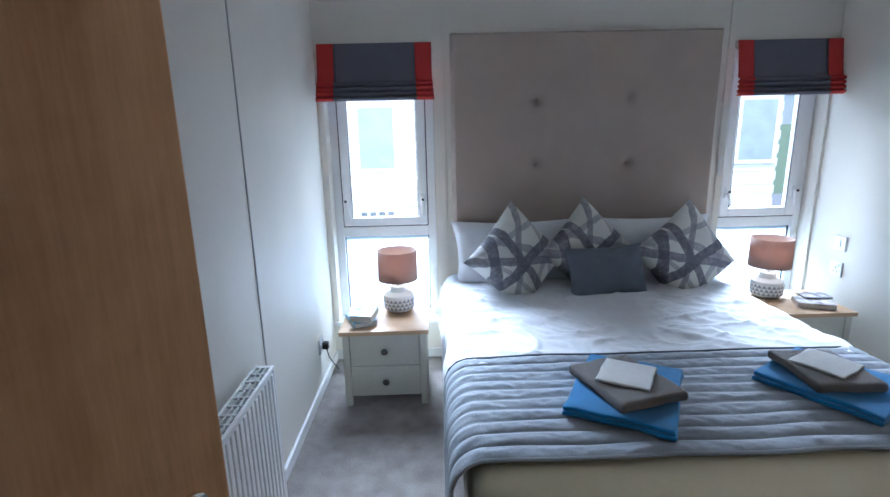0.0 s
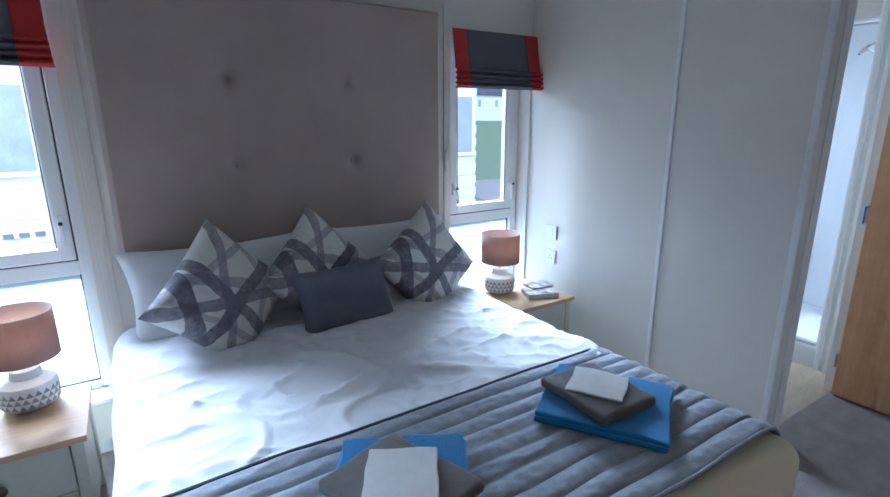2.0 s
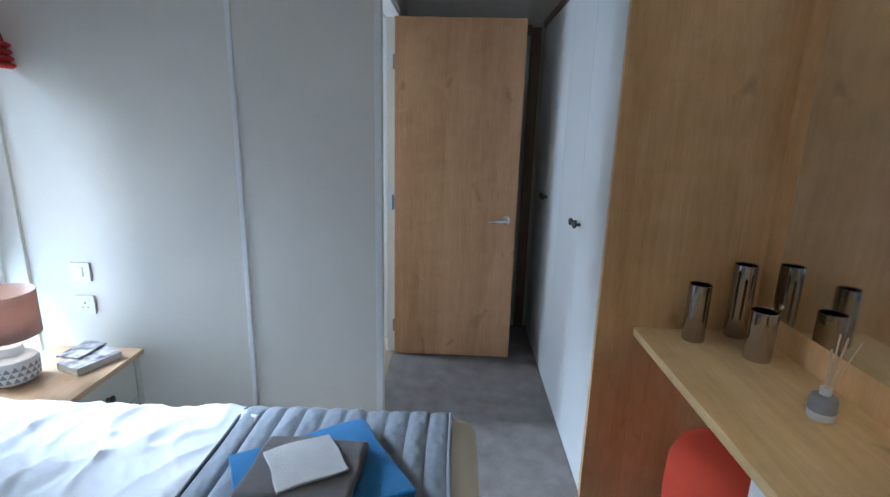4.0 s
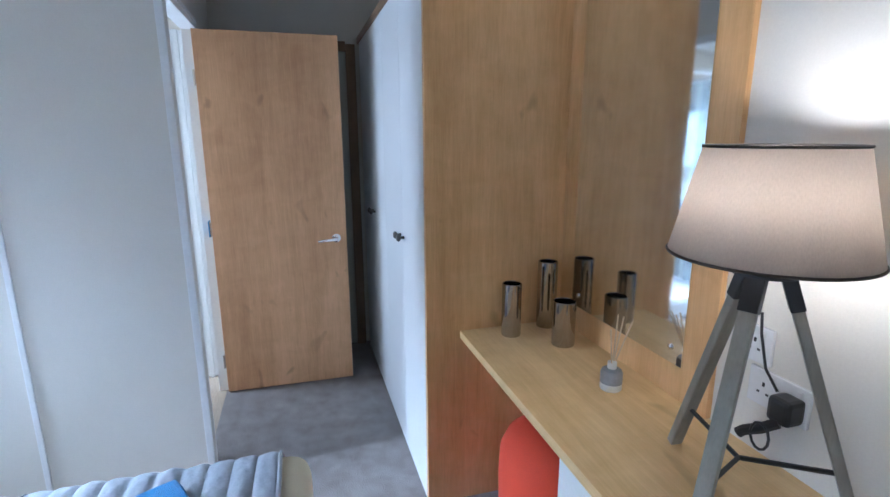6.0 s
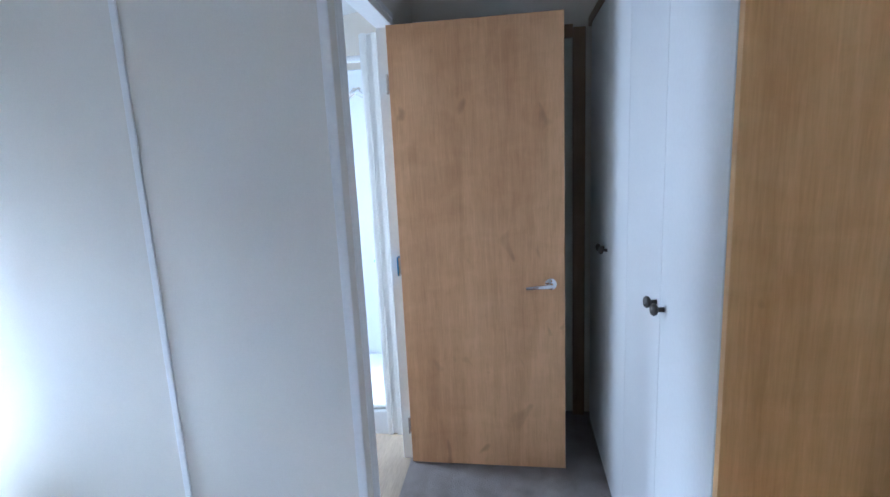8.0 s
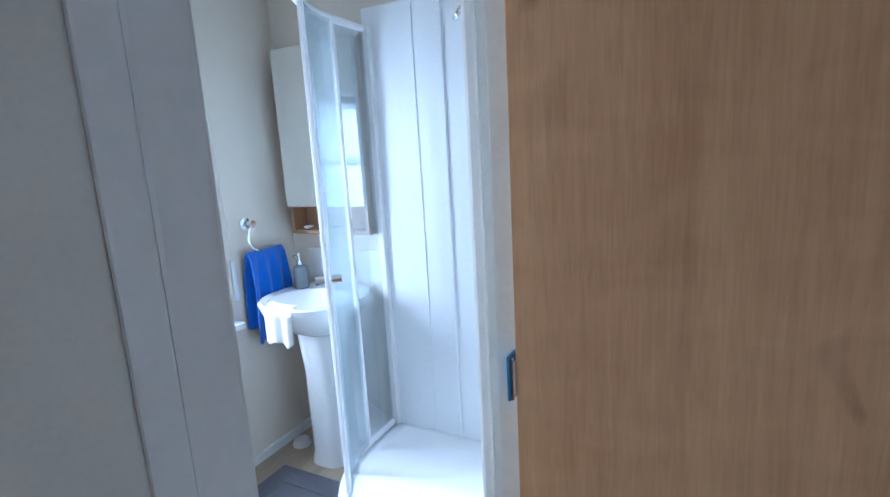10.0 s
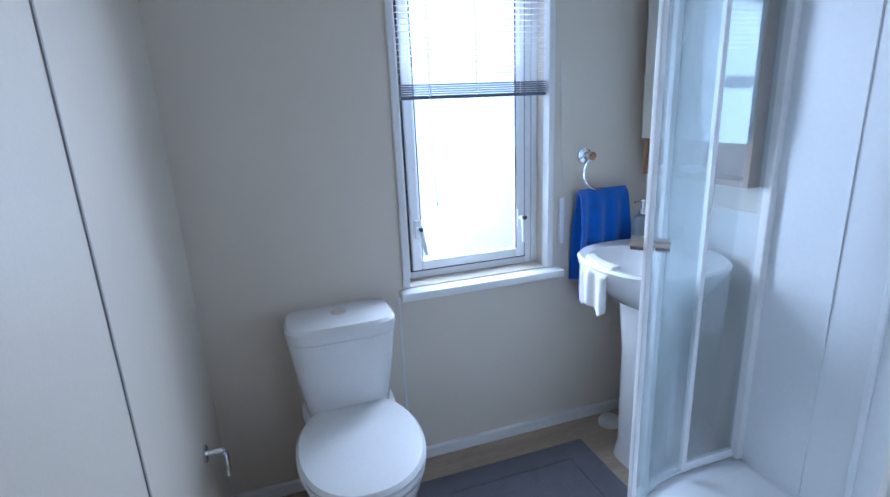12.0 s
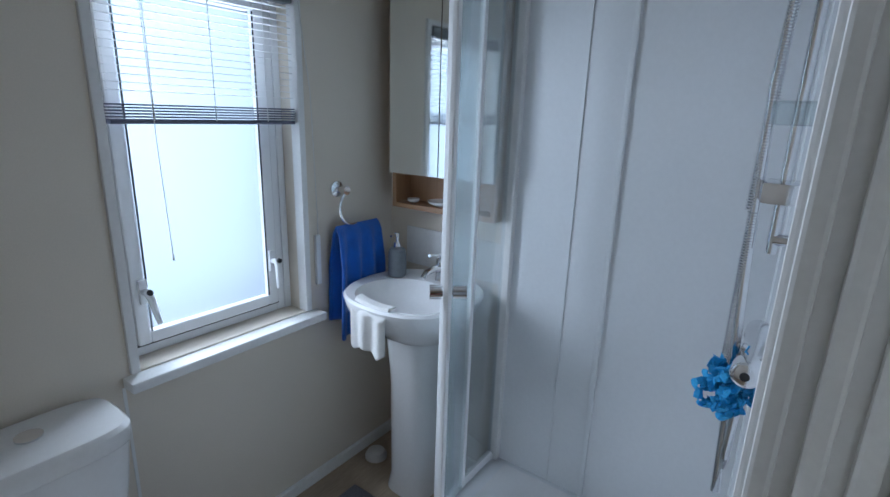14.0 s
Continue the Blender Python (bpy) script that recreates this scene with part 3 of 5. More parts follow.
# shower room door casing
s = Shape()
s.box(BATH_W0 - 0.004, BATH_W0 + 0.042, HALL_N - 0.004, BATH_S + 0.01, 0, 2.01, 0.004).box(3.243, 3.27, HALL_N - 0.004, BATH_S + 0.01, 0, 2.01, 0.004)
s.box(BATH_W0 + 0.042, 3.243, HALL_N - 0.009, BATH_S + 0.009, 1.985, 2.012, 0.004)
s.box(BATH_W0 - 0.03, BATH_W0 - 0.004, HALL_N - 0.005, HALL_N, 0, 2.035, 0.003)
s.box(BATH_W0 - 0.004, 3.235, HALL_N - 0.012, HALL_N, 2.012, 2.035, 0.003)
tagged(s.done("trim_doorway", WHITE), "white painted door casing", "door frame", kind="structure")
s = Shape()
s.box(BATH_W0 + 0.042, BATH_W0 + 0.046, HALL_N + 0.008, HALL_N + 0.04, 0.93, 1.03, 0.001)
tagged(s.done("strike_plate", IRON), "dark metal strike plate on the door casing", "strike plate")

# brown frame at the end of the passage
s = Shape()
s.box(3.70, 3.74, 0.545, 0.605, 0, 2.03, 0.004).box(3.70, 3.74, 0.605, HALL_N, 1.985, 2.045, 0.004)
tagged(s.done("trim_passage_door", DARKWOOD), "dark brown wooden door frame", "door frame", kind="structure")
slab("door_passage", 3.722, 3.738, 0.607, 1.30, 0.01, 1.984, PUTTY, 0.002, "cream closed passage door", "door")
# entry casing
s = Shape()
s.box(0.03, 0.06, SOUTH - 0.11, SOUTH + 0.008, 0, 2.0, 0.004).box(-0.655, -0.64, SOUTH - 0.11, SOUTH + 0.008, 0, 2.0, 0.003)
s.box(-0.64, 0.03, SOUTH - 0.109, SOUTH + 0.007, 1.986, 2.0, 0.003)
tagged(s.done("trim_entry", WHITE), "white painted door casing", "door frame", kind="structure")


# ---- bedroom: wardrobe and dressing table ----
ward = thing("wardrobe", pose(1.992, 0.525, 0), "built-in white wardrobe with oak-effect end panel", "wardrobe")
Shape().box(0, 0.022, -0.68, 0.0, 0, 2.62, 0.001).done("end_panel", PANELOAK, ward)
Shape().box(0.024, 1.745, -0.66, -0.026, 0.0, 2.02).done("carcass", PANELOAK, ward)
Shape().box(0.024, 1.745, -0.022, 0.004, 2.035, 2.075, 0.003).done("top_rail", DARKWOOD, ward)
edges = [0.026, 0.415, 0.82, 1.225, 1.66]
for i in range(4):
    d = Shape().box(edges[i] + 0.0015, edges[i + 1] - 0.0015, -0.021, 0.0, 0.012, 2.03, 0.0015).done("door", DOORWHITE, ward)
    kx = edges[i + 1] - 0.035 if i % 2 == 0 else edges[i] + 0.035
    Shape().lathe([(0.007, 0), (0.006, 0.014), (0.015, 0.020), (0.017, 0.027), (0.012, 0.033), (0.004, 0.035)], m=pose(kx, 0.0, 1.03, -90), n=18).done("knob", IRON, d, True)

desk = thing("dressing_table", pose(0.72, DESK, 0), "oak-effect built-in dressing table with drawer pedestal", "dressing table")
Shape().box(0.0, 1.271, 0.002, 0.435, 0.705, 0.735, 0.002).done("counter", COUNTEROAK, desk)
Shape().box(0.505, 1.271, 0.0, 0.016, 0.736, 2.45, 0.001).done("back_panel", PANELOAK, desk)
Shape().box(0.0, 0.56, 0.02, 0.395, 0.0, 0.704, 0.001).done("pedestal", COUNTEROAK, desk)
for i in range(3):
    d = Shape().box(0.02, 0.545, 0.395, 0.413, 0.06 + i * 0.212, 0.262 + i * 0.212, 0.002).done("drawer", DOORWHITE, desk)
    Shape().lathe([(0.007, 0), (0.006, 0.014), (0.016, 0.02), (0.017, 0.027), (0.005, 0.034)], m=pose(0.28, 0.413, 0.165 + i * 0.212, -90), n=16).done("knob", IRON, d, True)

mir = thing("wall_mirror", pose(1.32, DESK + 0.017, 0.835), "frameless mirror on the oak back panel", "mirror")
Shape().box(0, 0.575, 0.0, 0.005, 0, 1.13, 0.0008).done("glass", MIRROR, mir)
for x, z in ((0.045, 0.045), (0.53, 0.045), (0.045, 1.085), (0.53, 1.085)):
    Shape().lathe([(0.009, 0), (0.009, 0.003), (0.004, 0.006)], m=pose(x, 0.005, z, -90), n=16).done("screw_cap", CHROME, mir, True)

stool = thing("stool", pose(1.66, 0.16, 0), "red upholstered pouf stool under the dressing table", "stool")
Shape().lathe([(0.17, 0.0), (0.185, 0.02), (0.19, 0.30), (0.185, 0.40), (0.165, 0.445), (0.12, 0.468), (0.05, 0.475), (0.001, 0.476)], n=40).done("seat", RED, stool, True)


def canister(x, y, h, r):
    c = thing("candle_holder", pose(x, y, 0.736), "smoked chrome cylinder candle holder", "candle holder", "candle holders on the dressing table")
    Shape().lathe([(r * 0.96, 0), (r, 0.004), (r, h - 0.002), (r - 0.002, h), (r - 0.004, h - 0.002), (r - 0.004, 0.012), (0.001, 0.012)], n=40).done("cylinder", SMOKECHROME, c, True)


canister(1.90, 0.226, 0.198, 0.036)
canister(1.945, 0.06, 0.258, 0.037)
canister(1.765, 0.086, 0.160, 0.040)

dif = thing("reed_diffuser", pose(1.437, 0.115, 0.736), "grey reed diffuser bottle with rattan sticks", "diffuser")
Shape().lathe([(0.028, 0), (0.031, 0.004), (0.031, 0.022)], n=28).done("foot_label", POTTERY, dif, True)
Shape().lathe([(0.0312, 0.0222), (0.0312, 0.052), (0.028, 0.060), (0.012, 0.064)], n=28).done("bottle", TRIGREY, dif, True)
Shape().lathe([(0.012, 0.0645), (0.013, 0.066), (0.013, 0.084), (0.010, 0.085)], n=20).done("neck", POTTERY, dif, True)
s = Shape()
for dx, dy in ((-0.045, 0.045), (0.03, -0.05), (0.012, -0.035), (0.05, -0.045), (0.0, -0.06)):
    s.tube([(0, 0, 0.06), (dx, dy, 0.205)], 0.0022, 6)
s.done("reeds", REED, dif)


# tripod lamp
LX, LY = 0.965, 0.155
tl = thing("tripod_lamp", pose(LX, LY, 0.736), "lit tripod lamp with linen drum shade and grey-washed legs", "table lamp")
SHR, SHT, SHZ0, SHZ1 = 0.164, 0.120, 0.51, 0.70
Shape().lathe([(SHR, SHZ0), (SHT, SHZ1)], n=56, cap=False).done("shade", SHADELINEN, tl, True, 0.002)
for r, z in ((SHR, SHZ0), (SHT, SHZ1)):
    Shape().tube([(r * math.cos(a * math.pi / 24), r * math.sin(a * math.pi / 24), z) for a in range(48)], 0.003, 6, True).done("shade_rim", IRON, tl, True)
Shape().lathe([(0.055, 0.475), (0.055, 0.49), (0.02, 0.50), (0.018, 0.54)], n=24).done("hub", BLACK, tl, True)
for a in (-8, 115, 227):
    ca, sa = math.cos(radians(a)), math.sin(radians(a))
    s = Shape()
    top, foot = Vector((0.035 * ca, 0.035 * sa, 0.48)), Vector((0.20 * ca, 0.20 * sa, 0.001))
    q = (top - foot).normalized().to_track_quat("Z", "X").to_matrix().to_4x4()
    ln = (top - foot).length
    m = Matrix.Translation(foot) @ q
    s.box(-0.010, 0.010, -0.0145, 0.0145, 0.004, ln - 0.05, 0.004, m)
    leg = s.done("leg", LEGWOOD, tl)
    s = Shape().box(-0.012, 0.012, -0.0165, 0.0165, ln - 0.07, ln - 0.005, 0.003, m)
    s.done("leg_cap", BLACK, tl)
s = Shape()
for a in (-8, 115, 227):
    s.tube([(0, 0, 0.10), (0.152 * math.cos(radians(a)), 0.152 * math.sin(radians(a)), 0.115)], 0.005, 6)
s.done("stay", BLACK, tl)
Shape().lathe([(0.004, 0.54), (0.022, 0.555), (0.032, 0.585), (0.028, 0.61), (0.012, 0.625), (0.001, 0.628)], n=24).done("bulb", BULB, tl, True)
bulb(LX, LY, 0.736 + 0.64, LAMP_W)


def socket_plate(m, w, n, label, switch=False):
    p = thing("light_switch" if switch else "wall_socket", m, label, "switch" if switch else "socket")
    Shape().box(-w / 2, w / 2, -0.010, 0.0, -0.043, 0.043, 0.003).done("plate", CERAMIC, p)
    for i in range(n):
        x = (i - (n - 1) / 2) * 0.068
        s = Shape()
        if switch:
            s.box(x - 0.012, x + 0.012, -0.014, -0.009, -0.022, 0.022, 0.002)
            s.done("rocker", CERAMIC, p)
        else:
            s.box(x - 0.003, x + 0.003, -0.0108, -0.0095, 0.004, 0.014).box(x - 0.015, x - 0.008, -0.0108, -0.0095, -0.014, -0.009).box(x + 0.008, x + 0.015, -0.0108, -0.0095, -0.014, -0.009)
            s.done("pin_hole", BLACK, p)
            Shape().box(x + 0.014, x + 0.024, -0.014, -0.009, 0.018, 0.034, 0.001).done("rocker", CERAMIC, p)
    return p


socket_plate(pose(RIGHT, 2.712, 0.747, 0, 0, -90), 0.086, 1, "white light switch plate", True)
socket_plate(pose(RIGHT, 2.712, 0.592, 0, 0, -90), 0.086, 1, "white single power socket")
socket_plate(pose(LEFT, 2.56, 0.27, 0, 0, 90), 0.086, 1, "white power socket with a plug in")
socket_plate(pose(1.12, DESK, 0.99, 0, 0, 180), 0.086, 1, "white aerial socket plate")
socket_plate(pose(1.05, DESK, 0.895, 0, 0, 180), 0.146, 2, "white double power socket with a plug in")

plug = thing("power_adapter", pose(1.005, DESK + 0.012, 0.862), "black plug adapter with coiled cable", "plug")
Shape().box(-0.025, 0.025, 0.0, 0.05, 0.0, 0.056, 0.010).done("body", BLACK, plug)
s = Shape().tube([(0.02, 0.03, 0.06), (0.05, 0.035, 0.10), (0.075, 0.03, 0.17), (0.085, 0.025, 0.215)], 0.003, 8)
s.tube([(0.0, 0.04, 0.0), (0.02, 0.06, -0.02), (0.05, 0.07, -0.04), (0.06, 0.075, -0.052)], 0.012, 8)
s.tube([(0.01 + 0.022 * math.cos(a * 0.5), 0.075, -0.03 + 0.03 * math.sin(a * 0.5)) for a in range(13)], 0.003, 6)
s.done("cable", BLACK, plug, True)
plug = thing("plug", pose(LEFT + 0.011, 2.575, 0.262), "black lamp plug in the wall socket", "plug")
Shape().box(0, 0.035, -0.018, 0.018, -0.02, 0.02, 0.006).done("body", BLACK, plug)
Shape().tube([(0.02, 0.0, -0.02), (0.03, 0.01, -0.08), (0.04, 0.05, -0.13), (0.06, 0.10, -0.2)], 0.003, 8).done("cable", BLACK, plug, True)

# radiator
rad = thing("radiator", pose(LEFT, 0.70, 0.10), "white ribbed panel radiator with top grille", "radiator")
s = Shape().box(0.028, 0.04, 0, 0.835, 0.0, 0.54, 0.004)
for i in range(25):
    y = 0.02 + i * 0.0325
    s.box(0.078, 0.094, y, y + 0.020, 0.02, 0.525, 0.005)
s.box(0.074, 0.088, 0, 0.835, 0.0, 0.54, 0.004)
s.done("panel", WHITE, rad)
s = Shape()
for y in (0.0, 0.825):
    s.box(0.030, 0.092, y, y + 0.010, 0.01, 0.548, 0.002)
s.box(0.026, 0.034, 0, 0.835, 0.538, 0.552, 0.002).box(0.084, 0.094, 0, 0.835, 0.538, 0.552, 0.002)
for i in range(17):
    y = 0.012 + i * 0.0502
    s.box(0.034, 0.084, y, y + 0.006, 0.542, 0.550)
for x in (0.050, 0.067):
    s.box(x, x + 0.004, 0.0, 0.835, 0.541, 0.549)
s.done("grille", WHITE, rad)
Shape().box(0.0, 0.028, 0.10, 0.14, 0.1, 0.4).done("bracket", WHITE, rad)
Shape().box(0.0, 0.028, 0.70, 0.74, 0.1, 0.4).done("bracket", WHITE, rad)
# near-black block between the panels: the gap's shade put into colour
Shape().box(0.042, 0.072, 0.01, 0.825, 0.02, 0.50).done("gap_shade_block", GAPSHADE, rad)


# ---- bed ----
BX0, BX1, BY0, BY1, BZ = 0.085, 1.625, 0.985, 2.93, 0.565


def rounded_profile(u, x0, x1, top, low, r):
    """A point on a cross-section that runs up one side, over the top and down the other."""
    side, arc, flat = top - r - low, r * math.pi / 2, x1 - x0 - 2 * r
    total = 2 * side + 2 * arc + flat
    s = u * total
    if s < side:
        return x0, low + s
    s -= side
    if s < arc:
        a = s / r
        return x0 + r - r * math.cos(a), top - r + r * math.sin(a)
    s -= arc
    if s < flat:
        return x0 + r + s, top
    s -= flat
    if s < arc:
        a = s / r
        return x1 - r + r * math.sin(a), top - r + r * math.cos(a)
    return x1, top - r - (s - arc)


bed = thing("bed", pose(0, 0, 0), "double bed with cream base and white duvet", "bed")
Shape().box(BX0 + 0.01, BX1 + 0.04, BY0 - 0.02, BY1, 0.06, BZ + 0.006, 0.075, seg=6).done("base", CREAM, bed, True)
for x in (BX0 + 0.12, BX1 - 0.12):
    for y in (BY0 + 0.12, BY1 - 0.12):
        Shape().lathe([(0.03, 0), (0.03, 0.07)], x, y, 16).done("leg", BLACK, bed)


def duvet(u, v):
    x, z = rounded_profile(u, BX0 - 0.03, BX1 + 0.046, BZ + 0.016, 0.23, 0.08)
    y = 1.60 + v * (2.86 - 1.60)
    w = 0.011 * noise.noise((x * 4, y * 5, 3)) + 0.004 * noise.noise((x * 11 + y * 5, y * 13, 7)) + 0.0045 * max(0, 1 - abs(noise.noise((x * 5 + y * 7, y * 3.5 - x * 2.5, 31))) * 9) + 0.003 * max(0, 1 - abs(noise.noise((x * 9 - y * 6, y * 9 + x * 3, 41))) * 6)
    fold = 0.007 * max(0, 1 - abs(noise.noise((x * 2.2 + y * 3.1, y * 2 - x * 1.3, 11))) * 7) + 0.010 * max(0, 1 - abs(noise.noise((x * 4 - y * 2, y * 5 + x * 2, 21))) * 6)
    edge = min(1, max(0, (BZ - 0.03 - z) / 0.12))
    rump = 0.035 * edge * noise.noise((y * 9, z * 4, 5))
    return Vector((x + (rump - 0.03 * edge * v if x < 0.8 else -rump), y, z + (w + fold) * (1 - edge) + 0.02 * edge * noise.noise((y * 6, 1, 4))))


Shape().grid(230, 150, duvet).done("duvet", DUVET, bed, True, 0.008)

runner = thing("bed_runner", pose(0, 0, 0), "grey channel-quilted bed runner across the foot", "bed runner")
RY0, RY1, CH = 1.045, 1.655, 10


def quilt(u, v):
    x, z = rounded_profile(u, BX0 - 0.048, BX1 + 0.052, BZ + 0.026, 0.14, 0.095)
    k = v * CH
    puff = 0.010 * math.sqrt(max(0.0, abs(math.sin(math.pi * k)))) + 0.005 * noise.noise((x * 13, k * 1.7, 3)) * abs(math.sin(math.pi * k)) + 0.004 * noise.noise((x * 40, k * 3, 5)) * abs(math.sin(math.pi * k))
    y = RY0 + (RY1 - RY0) * v + 0.006 * noise.noise((x * 5 + z * 4, k * 0.6, 9))
    top = min(1, max(0, (z - 0.45) / 0.14))
    side = -1 if x < 0.8 else 1
    return Vector((x + side * puff * (1 - top), y, z + puff * top + 0.004 * noise.noise((x * 5, y * 7, 1))))


Shape().grid(260, 110, quilt).done("quilt", QUILT, runner, True, 0.006)
for v in (0.0, 1.0):
    pts = [quilt(u / 60, v) for u in range(61)]
    Shape().tube([p + Vector((0, 0, 0.004)) for p in pts], 0.006, 8).done("binding", QUILTEDGE if v else QUILT, runner, True)

head = thing("headboard", pose(0.118, NORTH, 0.80), "tall taupe linen headboard with four deep buttons", "headboard")
buttons = [(0.50, 0.80), (1.045, 0.80), (0.50, 0.43), (1.045, 0.43)]


def padded(u, v):
    x, z = u * 1.565, v * 1.18
    e = min(x, 1.565 - x, z, 1.18 - z)
    y = 0.072 * min(1, e / 0.02) ** 0.4 if e > 0 else 0.0
    for bx, bz in buttons:
        d = math.hypot(x - bx, z - bz)
        y -= 0.026 * math.exp(-(d / 0.028) ** 2) + 0.008 * math.exp(-(d / 0.09) ** 2)
    return Vector((x, -y, z))


Shape().grid(130, 100, padded).done("padding", HEADCLOTH, head, True)
for bx, bz in buttons:
    Shape().lathe([(0.013, 0), (0.012, 0.005), (0.007, 0.009), (0.001, 0.010)], m=pose(bx, -0.036, bz, 90), n=18).done("button", HEADCLOTH, head, True)
Shape().box(-0.012, 1.577, -0.012, -0.0005, -0.012, 1.192, 0.002).done("back_board", WALL, head)


def pillow_shape(w, h, t, pinch=0.10, seed=0):
    def half(sign):
        def f(u, v):
            a, b = 2 * u - 1, 2 * v - 1
            ex, ez = 1 - pinch * (1 - abs(b) ** 2) * abs(a) ** 4, 1 - pinch * (1 - abs(a) ** 2) * abs(b) ** 4
            puff = max(0.0, (1 - a ** 4) * (1 - b ** 4)) ** 0.55
            n1 = 0.007 * noise.noise((a * 3 + seed, b * 3, sign)) * puff + 0.004 * noise.noise((a * 8, b * 8 + seed, sign)) * puff
            return Vector((a * w / 2 * ex, sign * (t / 2 * puff + n1), b * h / 2 * ez))
        return f
    return Shape().grid(34, 34, half(1)).grid(34, 34, half(-1))


def cushion(kind, m, w, h, t, mat, label, group, seed=0, trim=None):
    c = thing(kind, m, label, "pillow" if kind == "pillow" else "cushion", group)
    s = pillow_shape(w, h, t, seed=seed)
    bmesh.ops.remove_doubles(s.bm, verts=s.bm.verts[:], dist=0.0005)
    s.done("cover", mat, c, True)
    return c


cushion("pillow", pose(0.505, 2.79, 0.700, -16, 0, 2), 0.80, 0.45, 0.17, DUVET, "white cotton pillow propped on the headboard", "white pillows", 1)
cushion("pillow", pose(1.265, 2.79, 0.705, -16, 0, -2), 0.78, 0.45, 0.17, DUVET, "white cotton pillow propped on the headboard", "white pillows", 2)
cushion("scatter_cushion", pose(0.448, 2.545, 0.755, -20, 45, 8), 0.45, 0.45, 0.17, BANDS, "square cushion with grey criss-cross bands", "criss-cross cushions", 3)
cushion("scatter_cushion", pose(0.865, 2.62, 0.77, -20, 44, 0), 0.43, 0.43, 0.16, BANDS, "square cushion with grey criss-cross bands", "criss-cross cushions", 4)
cushion("scatter_cushion", pose(1.385, 2.555, 0.74, -20, 52, -8), 0.45, 0.45, 0.17, BANDS, "square cushion with grey criss-cross bands", "criss-cross cushions", 5)
cushion("lumbar_cushion", pose(0.925, 2.475, 0.685, -24, -2, 2), 0.43, 0.285, 0.14, GREYCUSH, "plain slate grey rectangular cushion", "", 6)


def folded_towel(x, y, z, rz, w, d, h, mat, label, layers, group, seed):
    t = thing("folded_towel", pose(x, y, z, 0, 0, rz), label, "towel", group)
    lh = h / layers
    for i in range(layers):
        s = Shape().box(-w / 2 + 0.004 * i, w / 2 - 0.003 * i, -d / 2, d / 2, i * lh + 0.0005, (i + 1) * lh - 0.0005, lh * 0.42, seg=4)
        bmesh.ops.subdivide_edges(s.bm, edges=[e for e in s.bm.edges if e.calc_length() > 0.05], cuts=9, use_grid_fill=True)
        for v in s.bm.verts:
            v.co += Vector((0.010 * noise.noise((v.co.y * 11, v.co.z * 20, seed + i)), 0.010 * noise.noise((v.co.x * 11, v.co.z * 20, seed + 7)), (0.0035 if layers > 1 else 0.006) * noise.noise((v.co.x * 9, v.co.y * 9, seed + i * 0.2))))
        s.done("fold", mat, t, True)


z = BZ + 0.038
for kind_, x, y, rz, w, d in (("blue", 0.607, 1.339, -28.4, 0.315, 0.40), ("taupe", 0.602, 1.335, 17, 0.235, 0.28), ("white", 0.608, 1.342, -30, 0.16, 0.172),
                              ("blue", 1.291, 1.353, 32.5, 0.325, 0.35), ("taupe", 1.267, 1.372, -2, 0.215, 0.25), ("white", 1.269, 1.368, 32, 0.15, 0.158)):
    sd = x * 10
    if kind_ == "blue":
        folded_towel(x, y, z, rz, w, d, 0.032, BLUETOWEL, "bright blue folded bath towel on the bed runner", 2, "blue folded towels", sd)
    elif kind_ == "taupe":
        folded_towel(x, y, z + 0.033, rz, w, d, 0.034, GREYTOWEL, "taupe folded hand towel on the blue towel", 1, "taupe folded towels", sd)
    else:
        folded_towel(x, y, z + 0.068, rz, w, d, 0.009, WHITETOWEL, "white folded face cloth on the towels", 1, "white face cloths", sd)


# ---- bedside cabinets, lamps and books ----
def bedside(x, y):
    b = thing("bedside_cabinet", pose(x, y, 0), "putty painted two-drawer bedside cabinet with oak top", "bedside cabinet", "bedside cabinets")
    w, d = 0.47, 0.40
    Shape().box(-w / 2, w / 2, -0.005, d, 0.408, 0.432, 0.003).done("top", TOPOAK, b)
    for x0 in (-w / 2 + 0.014, w / 2 - 0.049):
        for y0 in (0.01, d - 0.045):
            Shape().box(x0, x0 + 0.035, y0, y0 + 0.035, 0.0, 0.407, 0.003).done("leg", PUTTY, b)
    Shape().box(-w / 2 + 0.05, w / 2 - 0.05, 0.030, d - 0.014, 0.055, 0.406).done("carcass", PUTTY, b)
    Shape().box(-w / 2 + 0.022, -w / 2 + 0.04, 0.046, d - 0.046, 0.055, 0.405).done("side_panel", PUTTY, b)
    Shape().box(w / 2 - 0.04, w / 2 - 0.022, 0.046, d - 0.046, 0.055, 0.405).done("side_panel", PUTTY, b)
    for z in (0.058, 0.232):
        dr = Shape().box(-w / 2 + 0.053, w / 2 - 0.053, 0.012, 0.030, z, z + 0.170, 0.002).done("drawer", PUTTY, b)
        Shape().lathe([(0.008, 0), (0.006, 0.010), (0.015, 0.015), (0.018, 0.021), (0.013, 0.027), (0.004, 0.029)], m=pose(0, 0.012, z + 0.085, 90), n=20).done("knob", IRON, dr, True)


bedside(-0.272, 2.345)
bedside(2.058, 2.415)


